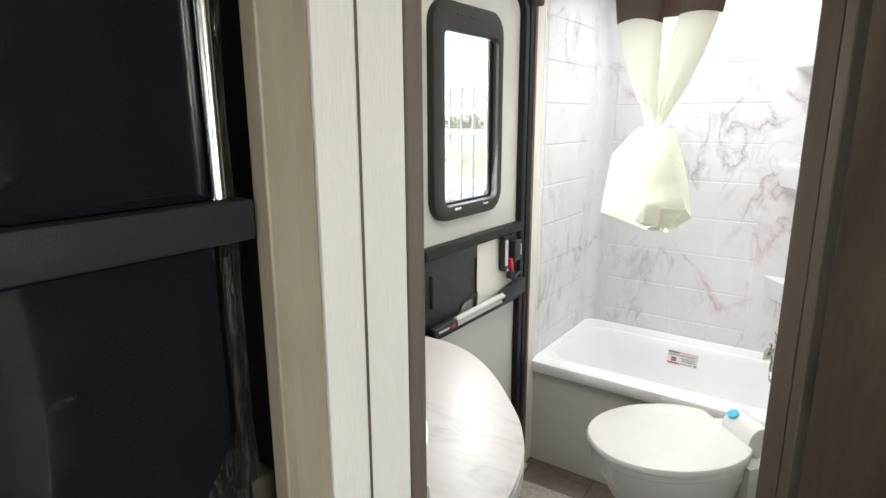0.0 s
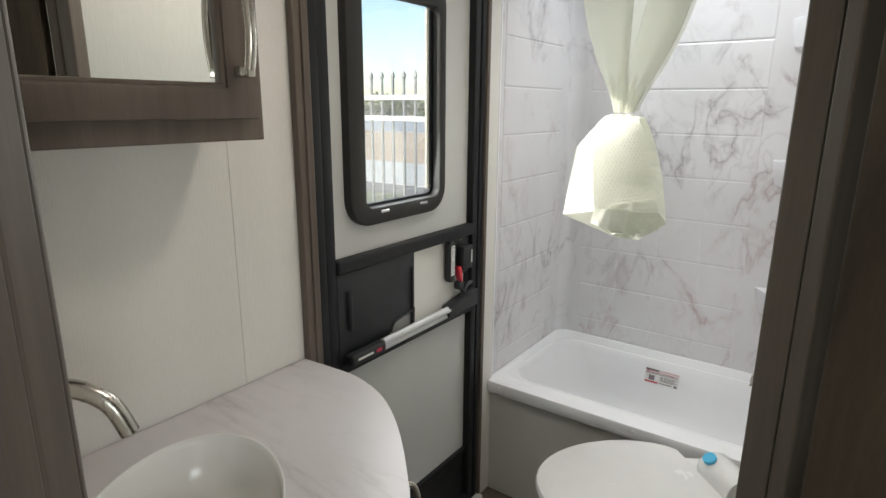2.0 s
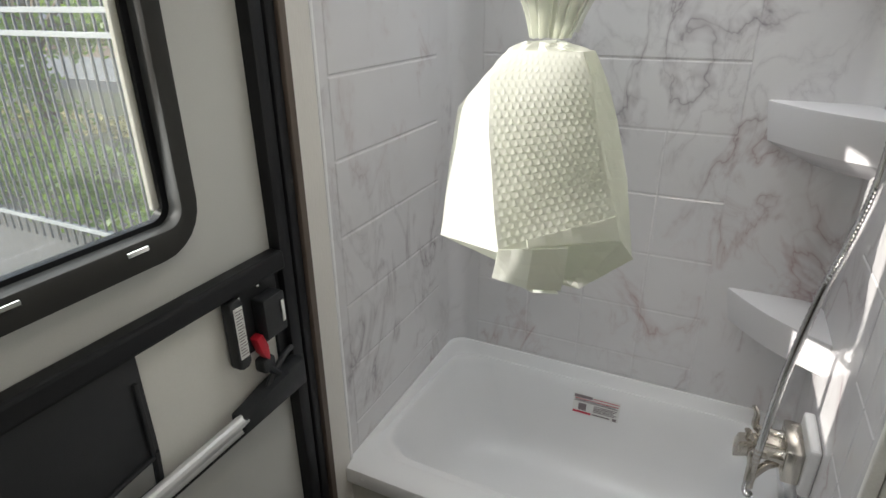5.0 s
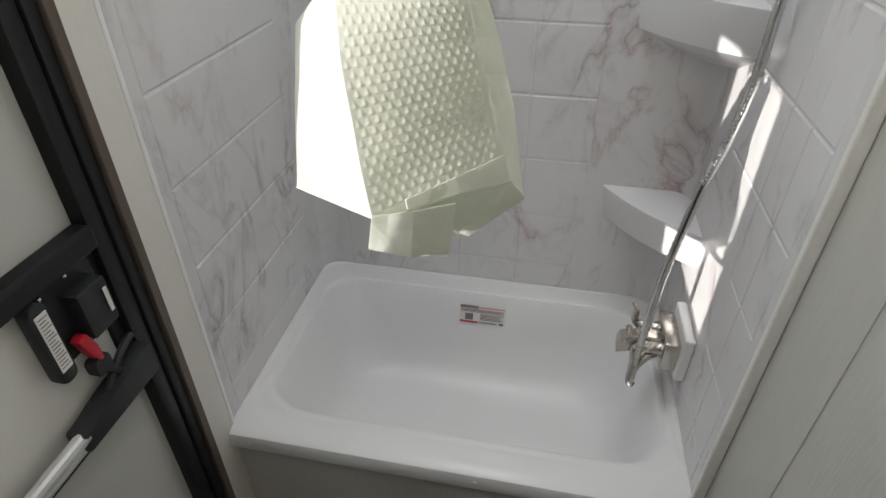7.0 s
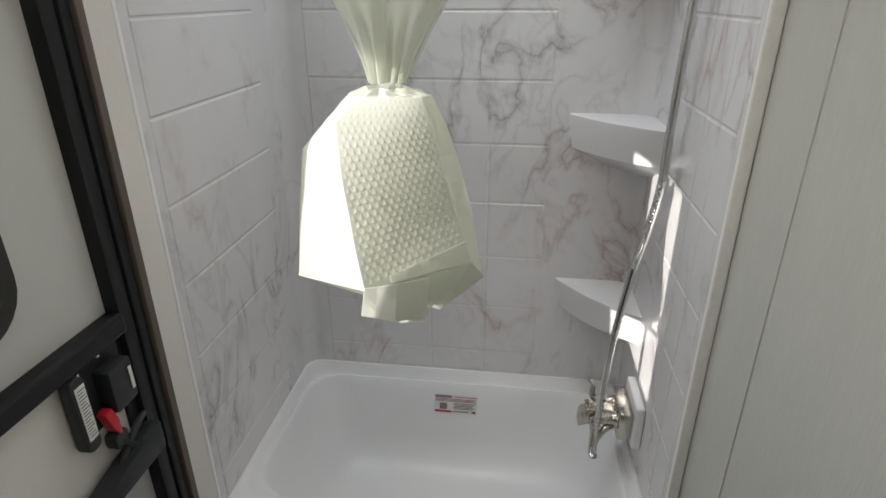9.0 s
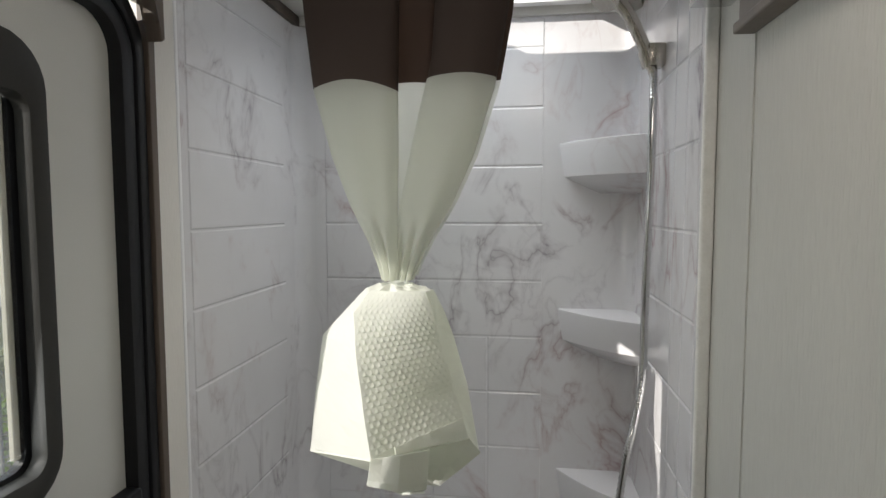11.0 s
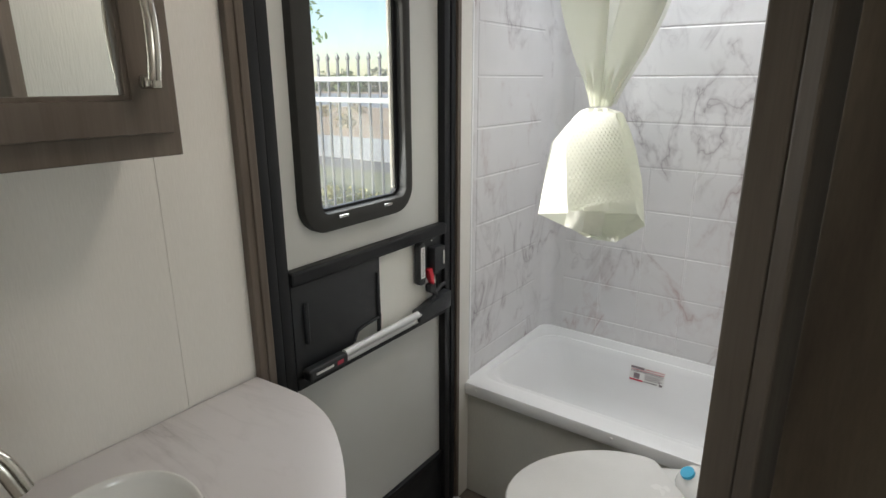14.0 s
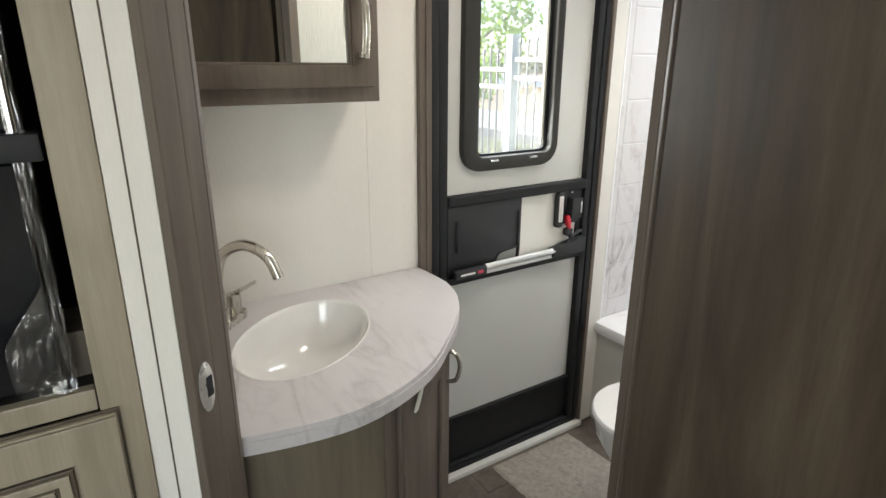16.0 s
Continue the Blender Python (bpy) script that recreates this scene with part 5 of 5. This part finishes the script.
for k, (m0, x1, mat) in enumerate(((0.0, 0.018, TAUPE), (0.062, 0.0185, GLAZE), (0.068, 0.022, TAUPE), (0.082, 0.0165, GLAZE), (0.088, 0.020, TAUPE))):
    m1 = (0.058, 0.068, 0.082, 0.088, 0.098)[k]
    o = [(-0.418 + m0, 0.122 + m0), (0.266 - m0, 0.122 + m0), (0.266 - m0, 0.944 - m0), (-0.418 + m0, 0.944 - m0)]
    i_ = [(-0.418 + m1, 0.122 + m1), (0.266 - m1, 0.122 + m1), (0.266 - m1, 0.944 - m1), (-0.418 + m1, 0.944 - m1)]
    part("moulding", ring_x(o, i_, FX + 0.012, FX + x1, bevel=0.0015), mat, ld)
part("glaze_edge", ring_x([(-0.424, 0.116), (0.2715, 0.116), (0.2715, 0.950), (-0.424, 0.950)], [(-0.420, 0.120), (0.268, 0.120), (0.268, 0.946), (-0.420, 0.946)], FX - 0.0005, FX + 0.003), GLAZE, ld)

fr = thing("refrigerator", "gloss black refrigerator still wrapped in clear film", "refrigerator", (-0.7, -0.1, 0.986))
part("fridge_body", box((-1.0, -0.40, 0.986), (-0.534, 0.205, 1.88), 0.004), NICHE_SHADE_BLACK, fr)
part("upper_door", box((-0.534, -0.41, 1.336), (-0.489, 0.214, 1.88), 0.005), FRIDGE_BLACK, fr, "gloss black upper door", True)
part("lower_door", box((-0.534, -0.41, 0.99), (-0.489, 0.214, 1.300), 0.005), FRIDGE_BLACK, fr, "gloss black lower door", True)
part("divider_band", box((-0.534, -0.415, 1.302), (-0.475, 0.2435, 1.336), 0.003), BLACK_PLASTIC, fr, "dark grey band between the doors", True)
part("chrome_strip", tube([(-0.485, 0.218, 1.338), (-0.485, 0.217, 1.6), (-0.485, 0.216, 1.87)], 0.006, sides=10), STEEL, fr, "bright edge strip", True)
part("chrome_strip", tube([(-0.486, 0.221, 1.0), (-0.486, 0.221, 1.2), (-0.486, 0.221, 1.29)], 0.004, sides=8), FRIDGE_BLACK, fr, "", True)
loops = []
for j in range(70):
    z = 0.989 + (1.87 - 0.989) * j / 69
    bow = max(0.0, 1 - (z - 0.989) / 0.15)
    wide = 0.018 + 0.05 * min(1.0, bow * 2.2)
    loops.append([(-0.481 + 0.002 * noise.noise((z * 14, i, 0)) + bow * 0.02 * (0.6 + 0.6 * noise.noise((z * 40, i, 2))), 0.229 - wide * (4 - i) / 4 + 0.002 * noise.noise((z * 11, i, 3)) + bow * 0.012 * noise.noise((z * 45, i, 5)), z) for i in range(5)] + [(-0.519, 0.232 + 0.003 * noise.noise((z * 8, 1, 7)), z)])
fl = part("plastic_film", loft(loops, close=False), FILM, fr, "wrinkled clear plastic film", True)

# ---- unseen fill lamp, added under the ceiling to brighten the room ----
FILL_GLOW, _nt, _b = material("fill_lamp_glow")
_b.inputs["Base Color"].default_value = (0.8, 0.78, 0.72, 1)
_b.inputs["Emission Color"].default_value, _b.inputs["Emission Strength"].default_value = (1.0, 0.895, 0.80, 1), 15.0
lamp = thing("added_fill_lamp", "round glowing fill lamp added under the ceiling", "lamp", (-0.38, 1.25, ROOF - 0.03))
part("lamp_base", tube([(-0.38, 1.25, ROOF - 0.001), (-0.38, 1.25, ROOF - 0.014)], 0.13, sides=28, smooth_steps=1), TUB_WHITE, lamp, "", True)
part("lamp_cover", tube([(-0.38, 1.25, ROOF - 0.0145), (-0.38, 1.25, ROOF - 0.028)], 0.11, radii=[0.112, 0.098], sides=28, smooth_steps=2), FILL_GLOW, lamp, "lit diffuser", True)

# ---- outside ----
GZ = -0.62
FY, PX = 3.94, -4.10
PAVE = surface("grey_gravel", (0.20, 0.19, 0.17), (0.32, 0.30, 0.27), 2.0, 0.9, bumps=0.6, fine=40)
# asphalt tone darkened to paint the shadow band beyond the verge
SHADED_ASPHALT = surface("asphalt", (0.075, 0.072, 0.068), (0.115, 0.11, 0.104), 1.0, 0.95, bumps=0.4, fine=60)
DIRT = surface("dry_orange_dirt", (0.26, 0.17, 0.10), (0.42, 0.31, 0.2), 0.6, 0.95, bumps=0.6, fine=20)
# pickets take a darker grey than the fence rails
PICKET = surface("darker_picket_grey", (0.085, 0.09, 0.09), (0.13, 0.135, 0.135), 5, 0.5, bumps=0.1)
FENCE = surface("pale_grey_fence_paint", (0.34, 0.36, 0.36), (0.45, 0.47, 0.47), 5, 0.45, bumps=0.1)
bm = bmesh.new()
bmesh.ops.create_grid(bm, x_segments=8, y_segments=8, size=900, matrix=Matrix.Translation((0, 0, GZ)))
tagged(part("ground", bm, DIRT), "dry orange earth reaching to the horizon", "ground", kind="structure")
CONCRETE = surface("pale_concrete", (0.34, 0.33, 0.30), (0.44, 0.42, 0.39), 1.0, 0.85, bumps=0.3, fine=30)
VERGE = surface("grassy_verge", (0.07, 0.085, 0.035), (0.17, 0.17, 0.085), 1.5, 0.95, bumps=0.6, fine=25)
LOT = surface("grey_paved_lot", (0.20, 0.21, 0.22), (0.27, 0.28, 0.29), 0.2, 0.8, bumps=0.2, fine=10)
for nm, y0, y1, h, mt, lab_, cat in (("pavement", -30, 5.2, 0.02, PAVE, "pale grey gravel yard beside the trailer", "pavement"), ("verge", 5.21, 10.4, 0.024, VERGE, "dull green grassy verge beyond the fence", "verge"), ("road", 10.41, 11.8, 0.016, SHADED_ASPHALT, "asphalt strip coloured dark for the shadow band beyond the verge", "road"), ("road", 11.81, 16.4, 0.03, CONCRETE, "pale concrete lane beyond the asphalt", "road"), ("pavement", 36, 75, 0.03, LOT, "grey paved lot in the distance", "pavement")):
    tagged(part(nm, box((-140, y0, GZ + 0.004), (60, y1, GZ + h)), mt), lab_, cat, kind="structure")

LEAF = surface("fresh_green_leaf", (0.07, 0.15, 0.02), (0.20, 0.34, 0.05), 3.0, 0.5, bumps=0.0, fine=12)
_nt = LEAF.node_tree
_t = node(_nt, "ShaderNodeBsdfTranslucent", Color=(0.32, 0.5, 0.06, 1))
_m = node(_nt, "ShaderNodeMixShader", Fac=0.4)
_nt.links.new(_nt.nodes["Principled BSDF"].outputs[0], _m.inputs[1])
_nt.links.new(_t.outputs[0], _m.inputs[2])
_nt.links.new(_m.outputs[0], _nt.nodes["Material Output"].inputs[0])
DRY = surface("dry_tan_shrub", (0.22, 0.17, 0.08), (0.38, 0.31, 0.16), 4.0, 0.8, bumps=0.0, fine=14)
FAR_GREEN = surface("far_green_shrub", (0.05, 0.08, 0.03), (0.12, 0.16, 0.06), 0.6, 0.8, bumps=0.0, fine=3)
BARK = surface("grey_bark", (0.10, 0.075, 0.05), (0.2, 0.155, 0.11), 14, 0.9, bumps=0.8, fine=60)
def leaves(clumps, count, size, seed):
    """Many small bent leaves scattered in uneven clumps."""
    rng = np.random.default_rng(seed)
    verts, faces = [], []
    for cx, cy, cz, r in clumps:
        n = int(count * r * r)
        d = rng.normal(size=(n, 3)); d /= np.linalg.norm(d, axis=1)[:, None]
        p = np.array((cx, cy, cz)) + d * (r * rng.uniform(0.35, 1.05, (n, 1))) * (1, 1, 0.8)
        a = rng.normal(size=(n, 3)); a /= np.linalg.norm(a, axis=1)[:, None]
        b_ = np.cross(a, rng.normal(size=(n, 3))); b_ /= np.linalg.norm(b_, axis=1)[:, None]
        s = size * rng.uniform(0.6, 1.3, (n, 1))
        for q, u_, v_ in zip(p, a * s, b_ * s * 0.55):
            k = len(verts)
            verts += [q - u_, q + v_ - 0.1 * u_, q + u_, q - v_ - 0.1 * u_]
            faces.append((k, k + 1, k + 2, k + 3))
    me = bpy.data.meshes.new("leaves")
    me.from_pydata([tuple(v) for v in verts], [], faces)
    return me
def plant(name, label, category, base, clumps, count, size, mat, seed, trunk=None):
    th = thing(name, label, category, base)
    me = leaves(clumps, count, size, seed)
    me.materials.append(mat)
    o = new("crown" if trunk else "foliage", me)
    o.parent, o.matrix_parent_inverse = th, Matrix.Translation(-th.location)
    if trunk:
        bm = tube([(base[0], base[1], base[2] - 0.05), (base[0] + 0.05, base[1], base[2] + 1.2), (base[0] - 0.05, base[1] + 0.05, base[2] + trunk)], 0.1, radii=[0.15, 0.11, 0.06], sides=10)
        for cx, cy, cz, r in clumps[:7]:
            tube([(base[0], base[1], base[2] + 1.3), ((base[0] + cx) / 2, (base[1] + cy) / 2, (base[2] + 1.3 + cz) / 2 + 0.2), (cx, cy, cz)], 0.03, radii=[0.06, 0.04, 0.012], sides=6, bm=bm)
        part("trunk", bm, BARK, th)
    return th
rng = random.Random(4)
TB = (-9.0, 6.1, GZ)
crown = []
for _ in range(30):
    a, h = rng.uniform(0, 6.283), rng.uniform(1.3, 5.2)
    r = 1.75 * math.sin(math.pi * min(0.97, (h - 0.7) / 5.2)) ** 0.6 * rng.uniform(0.35, 1.0)
    crown.append((TB[0] + r * math.cos(a), TB[1] + r * math.sin(a), GZ + h, rng.uniform(0.3, 0.62)))
plant("tree", "young broadleaf tree with a bright green crown behind the fence", "tree", TB, crown, 900, 0.06, LEAF, 1, 3.6)
bush = [(TB[0] + rng.uniform(-2.6, 0.9), TB[1] - 0.6 + rng.uniform(-0.6, 0.5), GZ + rng.uniform(0.2, 1.35), rng.uniform(0.3, 0.5)) for _ in range(22)]
plant("bush", "bright green leafy bush behind the fence", "bush", (TB[0] - 0.8, TB[1] - 0.6, GZ), bush, 900, 0.05, LEAF, 2)
weeds = [(rng.uniform(-9.5, 1.0), FY + 0.4 + rng.uniform(-0.1, 1.7), GZ + 0.1, rng.uniform(0.16, 0.4)) for _ in range(150)]
w_ = plant("weeds", "low yellow-green weeds along the fence", "weeds", (-4, FY + 0.6, GZ), weeds, 1300, 0.045, LEAF, 3)
w_["kind"] = "stuff"
STRAW = surface("dry_yellow_grass", (0.42, 0.37, 0.14), (0.6, 0.54, 0.24), 4.0, 0.8, bumps=0.0, fine=14)
tufts = [(rng.uniform(-13, -1), rng.uniform(7.1, 7.9), GZ + 0.06, rng.uniform(0.14, 0.3)) for _ in range(130)]
plant("dry_grass", "strip of dry yellow grass beyond the fence", "grass", (-7, 7.5, GZ), tufts, 1100, 0.045, STRAW, 5)["kind"] = "stuff"
for k in range(16):
    cx, cy = rng.uniform(-42, -4), rng.uniform(17.5, 31)
    cl = [(cx + rng.uniform(-0.6, 0.6), cy + rng.uniform(-0.5, 0.5), GZ + rng.uniform(0.15, 0.5), rng.uniform(0.3, 0.55)) for _ in range(5)]
    plant("dry_shrub", "dry tan desert shrub on orange earth", "shrub", (cx, cy, GZ), cl, 260, 0.1, DRY, 10 + k)
hedge = [(rng.uniform(-190, 30), 86 + rng.uniform(-4, 6), GZ + rng.uniform(0.2, 2.2), rng.uniform(1.6, 3.4)) for _ in range(110)]
hd = plant("tree_line", "distant low green tree line", "trees", (-80, 88, GZ), hedge, 26, 0.45, FAR_GREEN, 40)
hd["kind"] = "stuff"

def fence_section(x0, x1, top, label):
    th = thing("picket_fence", label, "fence", ((x0 + x1) / 2, FY, GZ), "steel fence")
    for dz in (0.0, -0.165, -1.75):
        part("fence_rail", box((x0, FY - 0.02, top + dz - 0.02), (x1, FY + 0.02, top + dz + 0.02), 0.003), FENCE, th)
    one = bmesh.new()
    bmesh.ops.create_cube(one, size=1)
    for v in one.verts:
        v.co = Vector((v.co.x * 0.017, v.co.y * 0.017, GZ + 0.06 if v.co.z < 0 else top + 0.145))
    tip = bmesh.new()
    for z, r in ((top + 0.145, 0.0085), (top + 0.155, 0.02), (top + 0.172, 0.018), (top + 0.205, 0.002)):
        for k in range(4):
            tip.verts.new((r * math.cos(math.pi / 4 + k * math.pi / 2), r * math.sin(math.pi / 4 + k * math.pi / 2), z))
    tip.verts.ensure_lookup_table()
    for j in range(3):
        for k in range(4):
            tip.faces.new((tip.verts[j * 4 + k], tip.verts[j * 4 + (k + 1) % 4], tip.verts[j * 4 + 4 + (k + 1) % 4], tip.verts[j * 4 + 4 + k]))
    join(one, tip)
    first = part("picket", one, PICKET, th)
    n = int((x1 - x0) / 0.115)
    first.location = (x0 + 0.06, FY, 0)
    for i in range(1, n):
        o = new("picket", first.data)
        o.parent, o.matrix_parent_inverse = th, first.matrix_parent_inverse.copy()
        o.location = (x0 + 0.06 + 0.115 * i, FY, 0)
    return th
fence_section(PX + 0.05, 3.0, 1.455, "pale grey steel picket fence with spear tops")
fence_section(PX - 5.0, PX - 0.05, 1.365, "pale grey steel picket fence with spear tops, set lower")
post = thing("fence_post", "square pale grey steel fence post", "post", (PX, FY, GZ), "steel fence posts")
part("post_shaft", box((PX - 0.045, FY - 0.045, GZ), (PX + 0.045, FY + 0.045, 1.66), 0.004), FENCE, post)
part("post_cap", box((PX - 0.052, FY - 0.052, 1.66), (PX + 0.052, FY + 0.052, 1.68), 0.006), FENCE, post)

# ---- moulded tiles of the liner (pieces) ----
ROWZ = [0.452, 0.522, 0.672, 0.828, 0.984, 1.140, 1.296, 1.452, 1.608, 1.764, 1.92, 1.996]
tile_mesh = {}
def tile(parent, wall, a0, a1, z0, z1):
    """One raised tile field with soft edges: wall n runs along x, w and e along y."""
    w, h = round(a1 - a0, 4), round(z1 - z0, 4)
    if (wall, w, h) not in tile_mesh:
        g, d, sl = 0.0014, 0.0016, 0.003
        lo = [(g, g), (w - g, g), (w - g, h - g), (g, h - g)]
        hi = [(g + sl, g + sl), (w - g - sl, g + sl), (w - g - sl, h - g - sl), (g + sl, h - g - sl)]
        put = {"n": lambda a, z, o: (a, -o, z), "w": lambda a, z, o: (o, a, z), "e": lambda a, z, o: (-o, a, z)}[wall]
        me = bpy.data.meshes.new("tile")
        quad = [(4, 5, 6, 7)] + [(i, (i + 1) % 4, 4 + (i + 1) % 4, 4 + i) for i in range(4)]
        if wall == "e":
            quad = [q[::-1] for q in quad]
        me.from_pydata([put(a, z, 0.0) for a, z in lo] + [put(a, z, d) for a, z in hi], [], quad)
        me.materials.append(MARBLE)
        tile_mesh[(wall, w, h)] = me
    o = new("tile", tile_mesh[(wall, w, h)])
    o.location = {"n": (a0, NY - 0.0041, z0), "w": (WX + 0.0081, a0, z0), "e": (EX - 0.0061, a0, z0)}[wall]
    o.parent = parent
    return o
for k in range(len(ROWZ) - 1):
    z0, z1 = ROWZ[k], ROWZ[k + 1]
    cols = [-0.965, -0.809, -0.658, -0.503, -0.354] if z1 < 1.2 else [-0.965, -0.354]
    for a0, a1 in zip(cols, cols[1:]):
        tile(liner_n, "n", a0, a1, z0, z1)
    wc = [1.975, 2.42]
    for a0, a1 in zip(wc, wc[1:]):
        tile(liner_w, "w", a0, a1, z0, z1)
    for a0, a1 in zip((1.972, 2.05, 2.13), (2.05, 2.13, 2.32)):
        if not (a0 > 2.1 and z0 < 0.7):
            tile(liner_e, "e", a0, a1, z0, z1)

# ---- floor planks (pieces) ----
fl_ = bpy.data.objects["floor"]
plank_mesh = {}
x, row = WX, 0
while x < 0.9:
    y = -0.6 - 0.37 * (row % 3)
    while y < 1.93:
        y1 = min(y + 0.95, 1.93)
        key = round(y1 - y, 3)
        if key not in plank_mesh:
            me = bpy.data.meshes.new("plank")
            one = box((0.0008, 0.0008, -0.006), (0.1492, key - 0.0008, 0.0), 0.0015, seg=1)
            one.to_mesh(me); one.free()
            me.materials.append(PLANK)
            plank_mesh[key] = me
        o = new("plank", plank_mesh[key])
        o.location, o.parent = (x, y, -0.0), fl_
        y = y1
    x += 0.15
    row += 1
